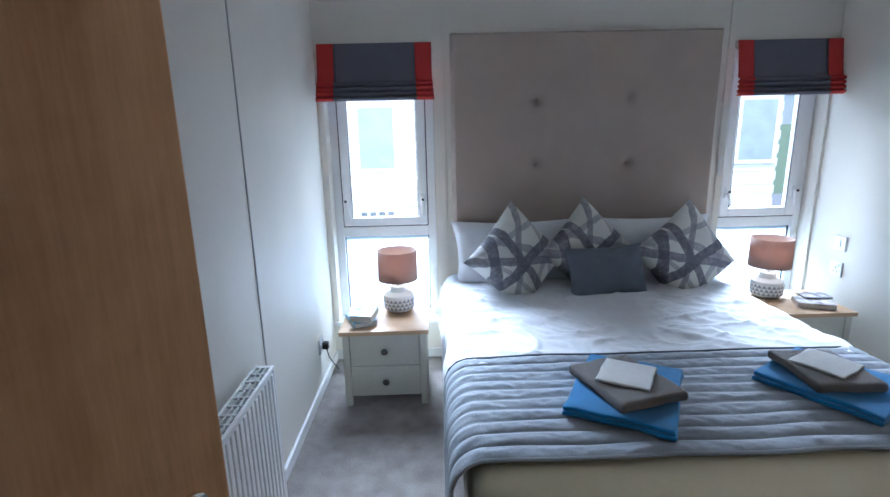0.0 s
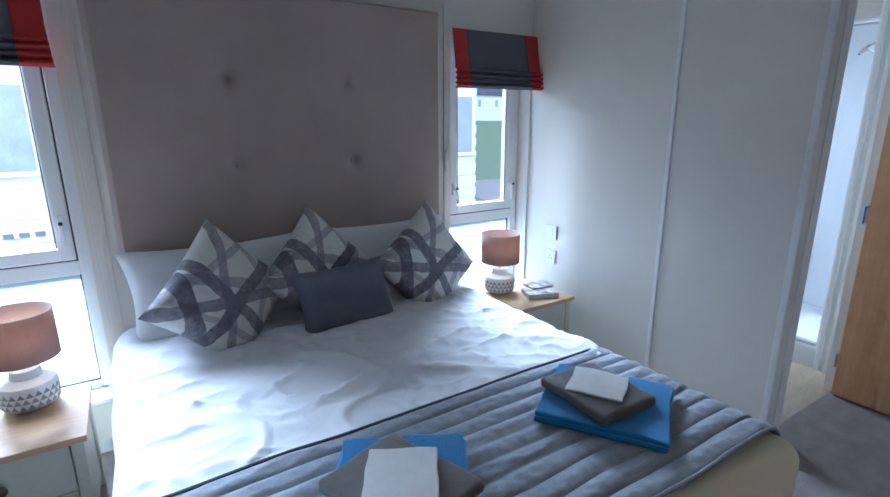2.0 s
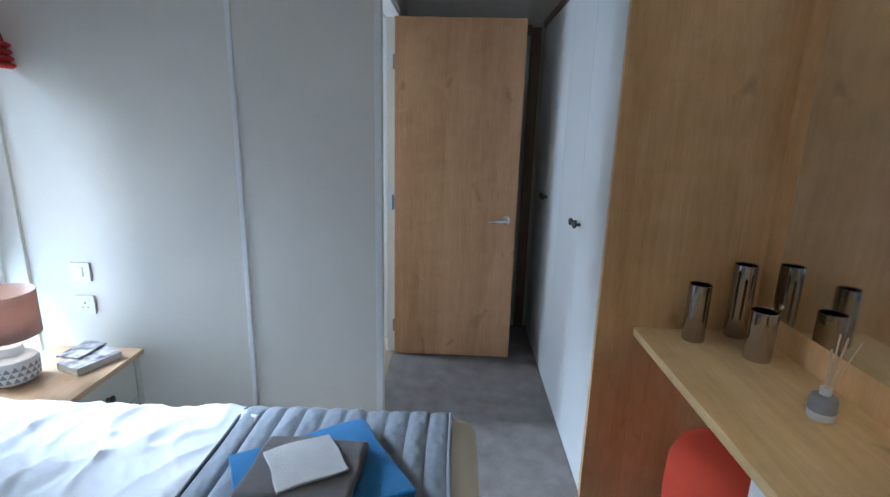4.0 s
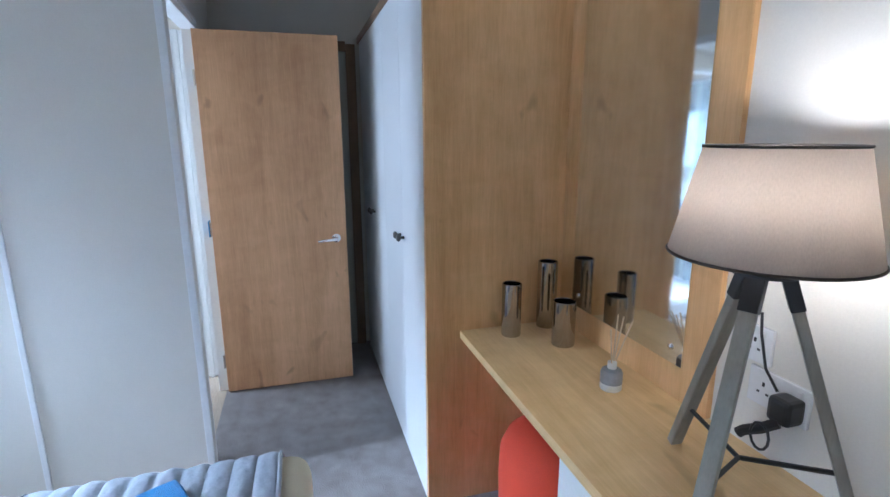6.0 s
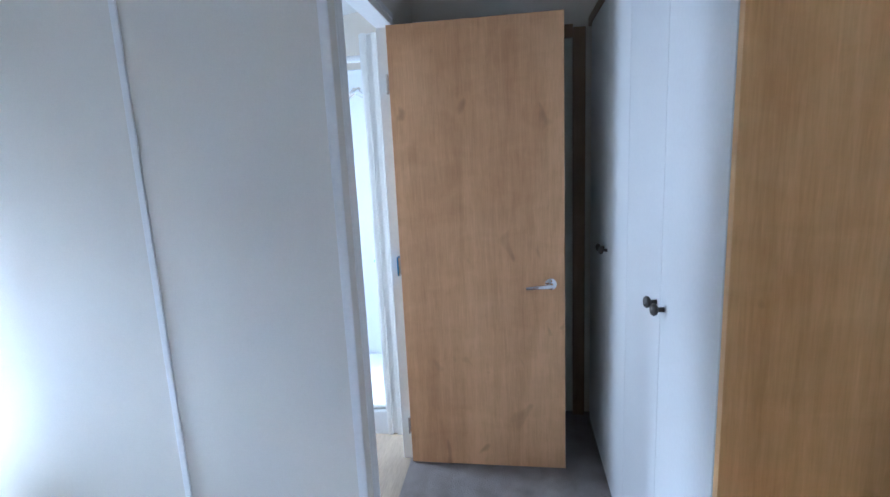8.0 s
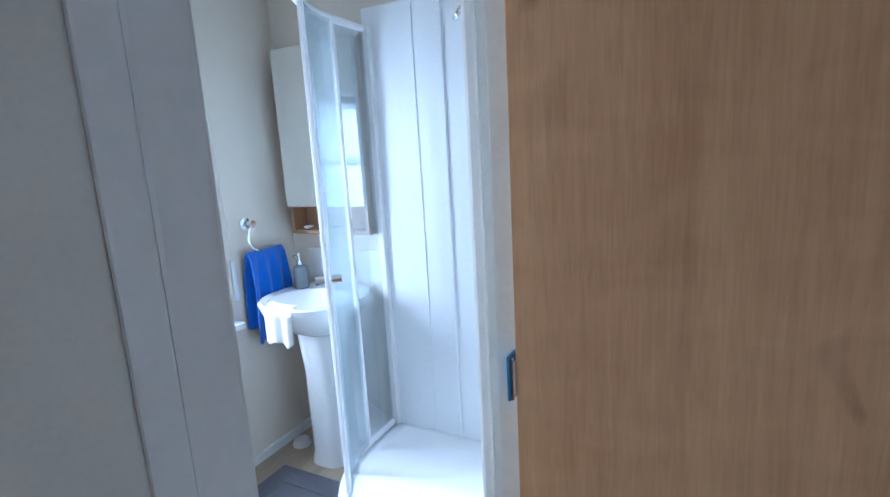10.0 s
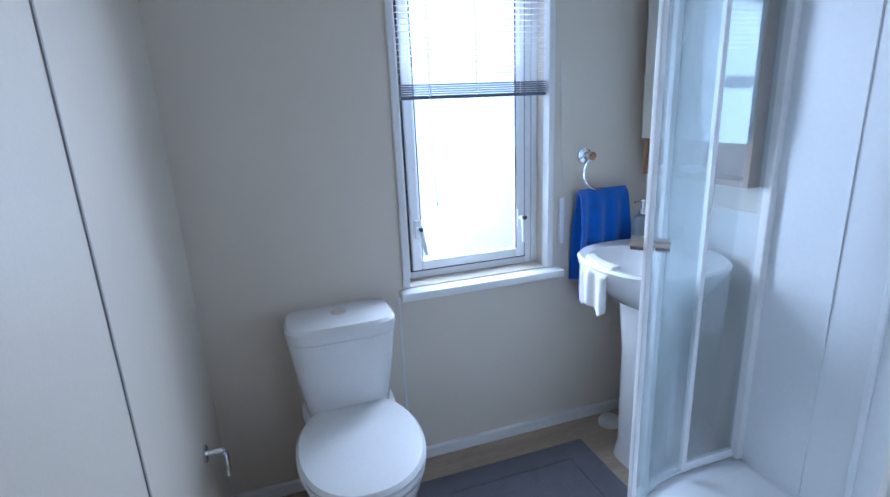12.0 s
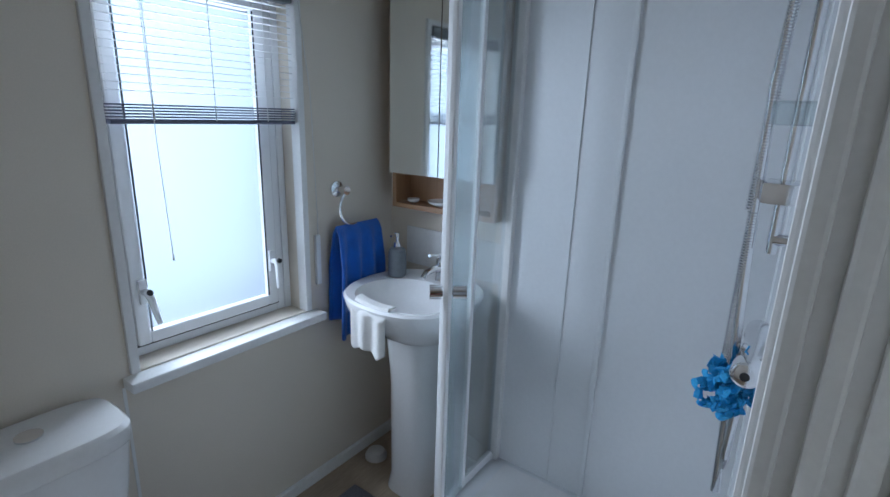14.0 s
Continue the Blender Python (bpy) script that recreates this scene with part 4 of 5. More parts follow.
def bedside_lamp(x, y):
    l = thing("bedside_lamp", pose(x, y, 0.433), "ceramic bedside lamp with grey triangles and pink-taupe drum shade", "table lamp", "bedside lamps")
    Shape().lathe([(0.06, 0.0), (0.085, 0.018), (0.088, 0.085), (0.083, 0.098), (0.048, 0.115), (0.044, 0.145), (0.03, 0.148)], n=40).done("base", POTTERY, l, True)
    s = Shape()
    n = 22
    for row in range(3):
        for i in range(n):
            a0 = 2 * math.pi * (i + 0.5 * (row % 2)) / n
            da = math.pi / n * 0.92
            z0, z1 = 0.021 + row * 0.0215, 0.040 + row * 0.0215
            r0 = 0.0868 + 0.003 * (z0 - 0.018) / 0.07
            pts = [(r0 * math.cos(a0 - da), r0 * math.sin(a0 - da), z0), (r0 * math.cos(a0 + da), r0 * math.sin(a0 + da), z0), ((r0 + 0.0012) * math.cos(a0), (r0 + 0.0012) * math.sin(a0), z1)]
            s.bm.faces.new([s.bm.verts.new(p) for p in pts])
    s.done("triangles", TRIGREY, l, False, 0.0012)
    Shape().lathe([(0.112, 0.185), (0.112, 0.355)], n=56, cap=False).done("shade", SHADEPINK, l, True, 0.002)
    s = Shape()
    for a in (0, 120, 240):
        s.tube([(0.014 * math.cos(radians(a)), 0.014 * math.sin(radians(a)), 0.21), (0.11 * math.cos(radians(a)), 0.11 * math.sin(radians(a)), 0.19)], 0.0015, 5)
    s.lathe([(0.015, 0.148), (0.015, 0.215)], n=14)
    s.done("holder", WHITE, l, True)
    Shape().lathe([(0.012, 0.215), (0.024, 0.240), (0.026, 0.262), (0.015, 0.285), (0.001, 0.290)], n=20).done("bulb", BULB, l, True)
    bulb(x, y, 0.433 + 0.315, BEDLAMP_W, 0.02)


bedside_lamp(-0.21, 2.665)
bedside_lamp(1.985, 2.722)


def book(x, y, z, rz, w, d, h, cover, label):
    b = thing("book", pose(x, y, z, 0, 0, rz), label, "book", "paperback books")
    Shape().box(-w / 2 + 0.002, w / 2 - 0.003, -d / 2 + 0.003, d / 2 - 0.003, 0.0016, h - 0.0016).done("pages", PAPER, b)
    s = Shape().box(-w / 2, w / 2, -d / 2, d / 2, 0, 0.0015).box(-w / 2, w / 2, -d / 2, d / 2, h - 0.0015, h).box(-w / 2, -w / 2 + 0.0018, -d / 2, d / 2, 0.0016, h - 0.0016)
    s.done("cover", cover, b)


book(-0.408, 2.50, 0.433, 24, 0.125, 0.19, 0.024, COVERBLUE, "paperback book with pale cover")
book(-0.385, 2.49, 0.458, -8, 0.118, 0.18, 0.038, COVERBLUE, "thick paperback with blue and white cover")
book(2.135, 2.53, 0.433, -112, 0.125, 0.185, 0.030, COVERDARK, "thick dark paperback book")
book(2.185, 2.60, 0.464, -96, 0.10, 0.15, 0.008, COVERDARK, "thin dark leaflet on the book")

for i, (x, z) in enumerate(((0.045, 0.42), (1.752, 1.20))):
    cc_ = thing("cord_cleat", pose(x, NORTH, z), "white blind chain holder on the wall", "chain holder", "chain holders")
    Shape().box(-0.013, 0.013, -0.016, 0.0, -0.06, 0.06, 0.004).done("body", CERAMIC, cc_)
    q = Shape()
    for dx in (-0.006, 0.006):
        q.tube([(dx, -0.018, 0.0), (dx * 1.2, -0.03, 1.56 - z if z < 1 else 0.42)], 0.0016, 6)
    q.done("chain", CERAMIC, cc_)


# ---- shower room ----
toilet = thing("toilet", pose(2.985, NORTH, 0), "white close-coupled toilet with chrome flush button", "toilet")


def oval(cx, cy, rx, ry, n=40, sq=2.4):
    out = []
    for i in range(n):
        a = 2 * math.pi * i / n
        ca, sa = math.cos(a), math.sin(a)
        out.append((cx + rx * math.copysign(abs(ca) ** (2 / sq), ca), cy + ry * math.copysign(abs(sa) ** (2 / sq), sa)))
    return out


def loft(rings, name, mat, parent):
    s = Shape()
    rows = [[s.bm.verts.new((x, y, z)) for x, y in pts] for pts, z in rings]
    n = len(rows[0])
    for a, b in zip(rows, rows[1:]):
        for i in range(n):
            s.bm.faces.new((a[i], a[(i + 1) % n], b[(i + 1) % n], b[i]))
    s.bm.faces.new(rows[0][::-1])
    s.bm.faces.new(rows[-1])
    return s.done(name, mat, parent, True)


loft([(oval(0, -0.11, 0.125, 0.085, sq=4), 0.36), (oval(0, -0.11, 0.135, 0.088, sq=4), 0.40), (oval(0, -0.108, 0.158, 0.097, sq=4.5), 0.56), (oval(0, -0.108, 0.168, 0.10, sq=4.5), 0.645)], "cistern", CERAMIC, toilet)
loft([(oval(0, -0.11, 0.168, 0.102, sq=4.5), 0.648), (oval(0, -0.11, 0.172, 0.106, sq=4.5), 0.655), (oval(0, -0.11, 0.172, 0.106, sq=4.5), 0.688), (oval(0, -0.11, 0.164, 0.098, sq=4.5), 0.698), (oval(0, -0.11, 0.10, 0.05, sq=4), 0.702)], "cistern_lid", CERAMIC, toilet)
Shape().lathe([(0.026, 0.70), (0.026, 0.706), (0.020, 0.709), (0.001, 0.7095)], 0, -0.10, 24).done("flush_button", CHROME, toilet, True)
loft([(oval(0, -0.30, 0.10, 0.19), 0.0), (oval(0, -0.31, 0.105, 0.20), 0.10), (oval(0, -0.34, 0.13, 0.23), 0.24), (oval(0, -0.365, 0.165, 0.24), 0.34), (oval(0, -0.37, 0.175, 0.24), 0.372)], "bowl", CERAMIC, toilet)
loft([(oval(0, -0.375, 0.178, 0.235, sq=2.2), 0.376), (oval(0, -0.375, 0.182, 0.238, sq=2.2), 0.386), (oval(0, -0.375, 0.180, 0.236, sq=2.2), 0.393)], "seat", CERAMIC, toilet)
loft([(oval(0, -0.375, 0.178, 0.234, sq=2.2), 0.395), (oval(0, -0.375, 0.181, 0.236, sq=2.2), 0.403), (oval(0, -0.375, 0.172, 0.227, sq=2.2), 0.414), (oval(0, -0.375, 0.10, 0.14, sq=2.2), 0.420)], "lid", CERAMIC, toilet)
loft([(oval(0, -0.13, 0.14, 0.09, sq=4), 0.30), (oval(0, -0.13, 0.15, 0.10, sq=4), 0.385)], "rear_shelf", CERAMIC, toilet)

# basin on a pedestal
basin = thing("wash_basin", pose(BATH_E, 2.635, 0), "white pedestal wash basin with chrome mixer tap", "wash basin")
outer = [(oval(-0.20, 0, 0.07, 0.08), 0.62), (oval(-0.22, 0, 0.13, 0.15), 0.66), (oval(-0.235, 0, 0.21, 0.205, sq=2.3), 0.74), (oval(-0.23, 0, 0.226, 0.226, sq=2.4), 0.785), (oval(-0.23, 0, 0.229, 0.23, sq=2.4), 0.80),
         (oval(-0.23, 0, 0.222, 0.222, sq=2.4), 0.808), (oval(-0.27, 0, 0.155, 0.185, sq=2.2), 0.800), (oval(-0.285, 0, 0.14, 0.16), 0.755), (oval(-0.275, 0, 0.09, 0.11), 0.705), (oval(-0.265, 0, 0.03, 0.03), 0.69)]
loft(outer, "bowl", CERAMIC, basin)
loft([(oval(-0.20, 0, 0.10, 0.095, sq=3), 0.0), (oval(-0.20, 0, 0.088, 0.085, sq=3), 0.06), (oval(-0.205, 0, 0.085, 0.085, sq=3), 0.45), (oval(-0.21, 0, 0.10, 0.105, sq=3), 0.70)], "pedestal", CERAMIC, basin)
s = Shape().lathe([(0.024, 0.806), (0.022, 0.815), (0.019, 0.86), (0.021, 0.885), (0.012, 0.893)], -0.075, 0.0, 22)
s.tube([(-0.075, 0, 0.845), (-0.12, 0, 0.858), (-0.165, 0, 0.852), (-0.185, 0, 0.835)], [0.014, 0.013, 0.012, 0.011], 12)
s.tube([(-0.075, 0, 0.89), (-0.10, 0.0, 0.905), (-0.15, 0.0, 0.912)], [0.008, 0.007, 0.006], 8)
s.done("mixer_tap", CHROME, basin, True)
Shape().lathe([(0.022, 0.691), (0.022, 0.696), (0.01, 0.698)], -0.265, 0, 20).done("waste", CHROME, basin, True)
Shape().lathe([(0.011, 0), (0.011, 0.003)], m=pose(-0.115, 0, 0.765, 0, -65), n=16).done("overflow", CHROME, basin, True)
slab("trim_splashback", BATH_E - 0.008, BATH_E, 2.38, 2.86, 0.815, 0.965, WHITE, 0.002, "clear-edged splashback behind the basin", "splashback")

sp = thing("soap_dispenser", pose(4.105, 2.79, 0.805), "grey stone soap dispenser with chrome pump", "soap dispenser")
Shape().lathe([(0.030, 0), (0.034, 0.005), (0.034, 0.085), (0.028, 0.105), (0.014, 0.112)], n=28).done("bottle", SOAP, sp, True)
s = Shape().lathe([(0.013, 0.112), (0.013, 0.13), (0.005, 0.132), (0.005, 0.155), (0.010, 0.156), (0.010, 0.166)], n=18)
s.tube([(0, 0, 0.160), (-0.035, 0.0, 0.158)], 0.004, 8)
s.done("pump", CHROME, sp, True)


def hanging_cloth(m, w, front, back, mat, name, label, category, thick=0.014, waves=3, seed=0, spread=0.0):
    """Cloth folded over a bar at local z = 0; the front falls on -y, the back on +y."""
    t = thing(name, m, label, category)

    def f(u, v):
        x = (u - 0.5) * w
        total = front + back
        s = v * total
        if s < back:
            y, z = 0.016, -(back - s)
        else:
            y, z = -0.016, -(s - back)
        k = min(1, abs(z) / 0.03)
        y = y * k
        drop = min(1, abs(z) / 0.15)
        x = x * (1 + spread * abs(z))
        y += (-1 if s >= back else 1) * (0.012 + 0.012 * math.sin(u * math.pi * 2 * waves + seed)) * drop + 0.004 * noise.noise((x * 20, z * 10, seed))
        return Vector((x, y, z + 0.006 * noise.noise((x * 15, seed, 1)) * drop))
    Shape().grid(44, 60, f).done("cloth", mat, t, True, thick)
    return t


hanging_cloth(pose(4.008, NORTH - 0.052, 1.012), 0.205, 0.42, 0.36, BATHTOWEL, "hand_towel", "royal blue terry hand towel on the towel ring", "towel", 0.012, 3, 1, 0.35)
tr = thing("towel_ring", pose(3.955, NORTH, 1.13), "chrome towel ring on the wall", "towel ring")
s = Shape().lathe([(0.028, 0), (0.028, 0.008), (0.012, 0.014), (0.012, 0.045), (0.016, 0.047), (0.016, 0.058)], m=pose(0, 0, 0, 90), n=24)
s.tube([(0.03 + 0.06 * math.cos(radians(a)), -0.052, -0.062 + 0.062 * math.sin(radians(a))) for a in range(105, 286, 15)], 0.005, 8)
s.done("ring", CHROME, tr, True)

fc = thing("face_cloth", pose(3.812, 2.625, 0.814, 0, 0, 0), "white terry face cloth draped over the basin rim", "towel")


def draped(u, v):
    y = -0.06 + 0.16 * u
    bend = 0.228 * (1 - math.sqrt(max(0, 1 - (y / 0.228) ** 2)))
    s = v * 0.18
    if s < 0.03:
        x, z = 0.024 - s, 0.003
    else:
        k = s - 0.03
        x, z = -0.006 - 0.02 * min(1, k / 0.03) - 0.006 * math.sin(u * 14) * min(1, k / 0.05), -k
    split = 0.03 * max(0, math.sin(u * 9))
    return Vector((x + bend, y, z + (0.005 * noise.noise((u * 6, v * 5, 4)) if s > 0.06 else 0) - split * v * 0.6))


Shape().grid(40, 40, draped).done("cloth", WHITETOWEL, fc, True, 0.006)

# mirror cabinet
cab = thing("mirror_cabinet", pose(BATH_E, 2.41, 1.055), "oak wall cabinet with mirror doors and open shelf", "bathroom cabinet")
s = Shape().box(-0.095, 0, 0, 0.018, 0, 0.83, 0.001).box(-0.095, 0, 0.432, 0.45, 0, 0.83, 0.001).box(-0.095, 0, 0.018, 0.432, 0, 0.018).box(-0.095, 0, 0.018, 0.432, 0.125, 0.143).box(-0.095, 0, 0.018, 0.432, 0.812, 0.83)
s.box(-0.008, 0, 0.018, 0.432, 0.018, 0.812)
s.done("carcass", SHADEDOAK, cab)
for y0, y1 in ((0.002, 0.224), (0.227, 0.448)):
    d = Shape().box(-0.114, -0.097, y0, y1, 0.13, 0.828, 0.001).done("mirror_door", MIRROR, cab)
dish = thing("soap_dish", pose(4.195, 2.66, 1.074), "small white dish on the cabinet shelf", "dish")
Shape().lathe([(0.02, 0), (0.045, 0.012), (0.05, 0.02), (0.046, 0.02), (0.02, 0.006), (0.001, 0.005)], n=28).done("bowl", CERAMIC, dish, True)
dish = thing("soap_dish", pose(4.195, 2.79, 1.074), "small white pot on the cabinet shelf", "dish")
Shape().lathe([(0.014, 0), (0.022, 0.006), (0.023, 0.014), (0.001, 0.012)], n=20).done("bowl", CERAMIC, dish, True)

# venetian blind in the shower room window
vb = thing("venetian_blind", pose(WB[0] + 0.012, NORTH + 0.008, 0), "white venetian blind half raised with a dark bottom stack", "blind")
bw = WB[1] - WB[0] - 0.024
Shape().box(0, bw, -0.022, 0.018, 1.702, 1.742, 0.003).done("head_rail", SOAP, vb)
for i in range(15):
    Shape().box(0.002, bw - 0.002, -0.0125, 0.0125, -0.0007, 0.0007, 0, pose(0, -0.002, 1.690 - i * 0.0185, 4)).done("slat", UPVC, vb)
# gathered slats and bottom rail, coloured darker than the hanging slats
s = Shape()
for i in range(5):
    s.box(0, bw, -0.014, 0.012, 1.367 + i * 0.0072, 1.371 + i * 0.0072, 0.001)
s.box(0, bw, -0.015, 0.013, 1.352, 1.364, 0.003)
s.done("bottom_stack", surface("dark_blue_stack", (0.12, 0.13, 0.19), 0.4), vb)
s = Shape()
for x in (0.10, bw / 2, bw - 0.10):
    s.tube([(x, -0.016, 1.36), (x, -0.016, 1.71)], 0.0012, 5)
s.done("ladder_cord", UPVC, vb)
Shape().tube([(0.09, -0.024, 1.71), (0.092, -0.03, 1.3), (0.10, -0.03, 1.03), (0.10, -0.03, 1.0)], [0.001, 0.001, 0.001, 0.003], 5).done("pull_cord", UPVC, vb)
Shape().tube([(bw + 0.02, -0.024, 1.72), (bw + 0.05, -0.03, 1.45), (bw + 0.07, -0.02, 1.05), (bw + 0.07, -0.02, 0.85)], 0.0015, 5).done("chain", POTTERY, vb)
Shape().box(bw + 0.06, bw + 0.08, -0.022, -0.008, 0.80, 0.98, 0.004).done("chain_guide", UPVC, vb)

# toilet roll holder
tp = thing("toilet_roll_holder", pose(BATH_W0, 2.68, 0.41), "chrome toilet roll holder, empty", "toilet roll holder")
s = Shape().lathe([(0.026, 0), (0.026, 0.007), (0.012, 0.012), (0.010, 0.05), (0.014, 0.055)], m=pose(0, 0, 0, 0, 90), n=24)
s.tube([(0.05, 0, 0.0), (0.055, -0.012, -0.02), (0.055, -0.014, -0.075), (0.055, 0.014, -0.075), (0.055, 0.012, -0.02)], 0.005, 8, True)
s.done("bracket", CHROME, tp, True)

rug = thing("bath_mat", pose(3.52, 2.38, 0.0), "slate grey tufted bath mat", "bath mat")
s = Shape().box(-0.34, 0.36, -0.42, 0.42, 0.0, 0.016, 0.007)
s.done("pile", RUG, rug)
s = Shape()
for x0, x1, y0, y1 in ((-0.26, 0.28, -0.35, -0.325), (-0.26, 0.28, 0.325, 0.35), (-0.26, -0.235, -0.325, 0.325), (0.255, 0.28, -0.325, 0.325)):
    s.box(x0, x1, y0, y1, 0.014, 0.0205, 0.003)
s.done("raised_border", RUG, rug)
tp = thing("floor_pipe", pose(4.06, 2.86, 0.0), "capped waste pipe on the floor behind the pedestal", "pipe")
Shape().lathe([(0.045, 0), (0.045, 0.012), (0.035, 0.03), (0.02, 0.034)], n=22).done("cap", POTTERY, tp, True)


# ---- shower ----
SX0, SY0, CX, CY, RT = 3.475, 1.575, 4.01, 1.86, 0.56


def quadrant(r, x_in=0.0, y_in=0.0):
    pts = [(BATH_E - x_in, SY0 + y_in), (BATH_E - x_in, CY + r)]
    pts += [(CX + r * math.cos(radians(a)), CY + r * math.sin(radians(a))) for a in range(90, 181, 6)]
    pts += [(CX - r, SY0 + y_in)]
    return pts


shower = thing("shower_cubicle", pose(0, 0, 0), "white quadrant shower cubicle with sliding glass door open", "shower")
Shape().prism(quadrant(RT), 0.0, 0.135, 0.02).done("tray", ACRYLIC, shower, True)
Shape().prism(quadrant(RT - 0.09, 0.05, 0.05), 0.1352, 0.137).done("tray_floor", CERAMIC, shower)
s = Shape()
s.box(SX0, BATH_E, BATH_S, SY0, 0.0, 2.0, 0.006).done("wall_panel", ACRYLIC, shower)
Shape().box(BATH_E - 0.03, BATH_E, SY0, 2.412, 0.1, 2.0, 0.006).done("wall_panel", ACRYLIC, shower)
s = Shape()
for y in (2.035,):
    s.box(BATH_E - 0.040, BATH_E - 0.028, y, y + 0.018, 0.137, 1.98, 0.005)
s.box(BATH_E - 0.034, BATH_E - 0.0295, 2.168, 2.171, 0.137, 1.98)
s.box(BATH_E - 0.10, BATH_E - 0.03, SY0 - 0.002, SY0 + 0.05, 0.137, 1.98, 0.02)
s.done("moulding", ACRYLIC, shower)
# posts and rails
s = Shape()
s.box(SX0 - 0.02, SX0 + 0.02, BATH_S, SY0 + 0.03, 0.0, 2.02, 0.006)
s.done("post", WHITE, shower)
for k in (0.0, 0.05, 0.10):
    Shape().box(SX0 - 0.034, SX0 - 0.018, BATH_S + 0.012 + k, BATH_S + 0.04 + k, 0.0, 2.02, 0.006).done("post_rib", WHITE, shower)
s = Shape()
s.box(BATH_E - 0.055, BATH_E - 0.028, 2.366, 2.406, 0.137, 1.93, 0.004)
s.done("post", WHITE, shower)
rail = [(BATH_E - 0.03, CY + RT - 0.025)] + [(CX + (RT - 0.025) * math.cos(radians(a)), CY + (RT - 0.025) * math.sin(radians(a))) for a in range(90, 181, 5)] + [(CX - RT + 0.025, SY0 + 0.03)]
for z in (0.15, 1.915):
    Shape().tube([(x, y, z) for x, y in rail], 0.016, 8).done("rail", UPVC, shower, True)


def curved_pane(r, a0, a1, name, lead=None):
    pts = lead or []
    pts = pts + [(CX + r * math.cos(radians(a0 + (a1 - a0) * i / 14)), CY + r * math.sin(radians(a0 + (a1 - a0) * i / 14))) for i in range(15)]

    def f(u, v):
        i = min(len(pts) - 2, int(u * (len(pts) - 1)))
        k = u * (len(pts) - 1) - i
        return Vector((pts[i][0] + (pts[i + 1][0] - pts[i][0]) * k, pts[i][1] + (pts[i + 1][1] - pts[i][1]) * k, 0.165 + v * 1.735))
    p = Shape().grid(len(pts), 2, f).done(name, SHOWERGLASS, shower, True, 0.005)
    p.visible_shadow = False
    return pts


curved_pane(RT - 0.025, 90, 112, "pane", [(BATH_E - 0.05, CY + RT - 0.025), (4.1, CY + RT - 0.025)])
leaf = curved_pane(RT - 0.045, 94, 131, "sliding_door")
s = Shape()
for x, y in (leaf[0], leaf[-1]):
    s.box(x - 0.008, x + 0.008, y - 0.008, y + 0.008, 0.165, 1.90, 0.003)
a = radians(112)
x, y = CX + (RT - 0.025) * math.cos(a), CY + (RT - 0.025) * math.sin(a)
s.box(x - 0.009, x + 0.009, y - 0.009, y + 0.009, 0.165, 1.90, 0.003)
s.done("door_edge", UPVC, shower)
ex, ey = leaf[-1]
s = Shape()
d = Vector((math.cos(radians(131)), math.sin(radians(131)), 0))
for k in (1, -1):
    c0 = Vector((ex, ey, 0.98)) + Vector((0.02, 0.014, 0))
    s.tube([c0, c0 + d * 0.012 * k, c0 + d * 0.013 * k, c0 + d * 0.045 * k], [0.010, 0.010, 0.018, 0.018], 16)
s.done("knob", CHROME, shower, True)

mix_ = thing("shower_mixer", pose(3.95, SY0, 0.925), "chrome shower bar valve with riser rail and hand shower", "shower mixer")
s = Shape().tube([(-0.143, 0.055, 0), (-0.14, 0.055, 0), (-0.135, 0.055, 0), (-0.095, 0.055, 0), (-0.09, 0.055, 0), (0.09, 0.055, 0), (0.095, 0.055, 0), (0.14, 0.055, 0)], [0.017, 0.024, 0.028, 0.028, 0.023, 0.023, 0.027, 0.027], 24)
for x in (-0.07, 0.07):
    s.tube([(x, 0, 0), (x, 0.045, 0)], 0.014, 12)
s.done("valve", CHROME, mix_, True)
Shape().tube([(-0.145, 0.055, 0), (-0.142, 0.055, 0)], 0.009, 16).done("valve_cap", BLACK, mix_, True)
s = Shape().tube([(0.0, 0.06, 0.22), (0.0, 0.06, 1.0)], 0.010, 12)
for z in (0.25, 0.98):
    s.tube([(0, 0.0, z), (0, 0.06, z)], 0.013, 12)
s.box(-0.022, 0.022, 0.035, 0.085, 0.78, 0.82, 0.005)
s.done("riser_rail", CHROME, mix_, True)
Shape().box(-0.05, 0.05, 0.02, 0.095, 0.325, 0.368, 0.008).done("slider_block", CHROME, mix_, True)
Shape().box(-0.05, 0.05, 0.02, 0.10, 0.475, 0.52, 0.01).done("soap_shelf", SHOWERGLASS, mix_)
notice = thing("shower_notice", pose(4.08, SY0 + 0.001, 1.66), "small purple notice with white printed bars", "notice")
Shape().box(-0.05, 0.05, 0.0, 0.002, 0, 0.15).done("card", surface("purple_card", (0.07, 0.03, 0.22), 0.4), notice)
for k in range(6):
    Shape().box(-0.04, 0.04 - 0.01 * (k % 3), 0.0022, 0.0028, 0.015 + k * 0.022, 0.023 + k * 0.022).done("text_bar", WHITE, notice)
s = Shape().tube([(0, 0.10, 0.80), (-0.05, 0.15, 0.87), (-0.10, 0.20, 0.90)], [0.012, 0.013, 0.018], 12)
s.lathe([(0.015, 0.0), (0.045, 0.01), (0.048, 0.022), (0.001, 0.024)], m=pose(-0.105, 0.205, 0.90, 140, 0, 40), n=24)
s.done("shower_head", CHROME, mix_, True)
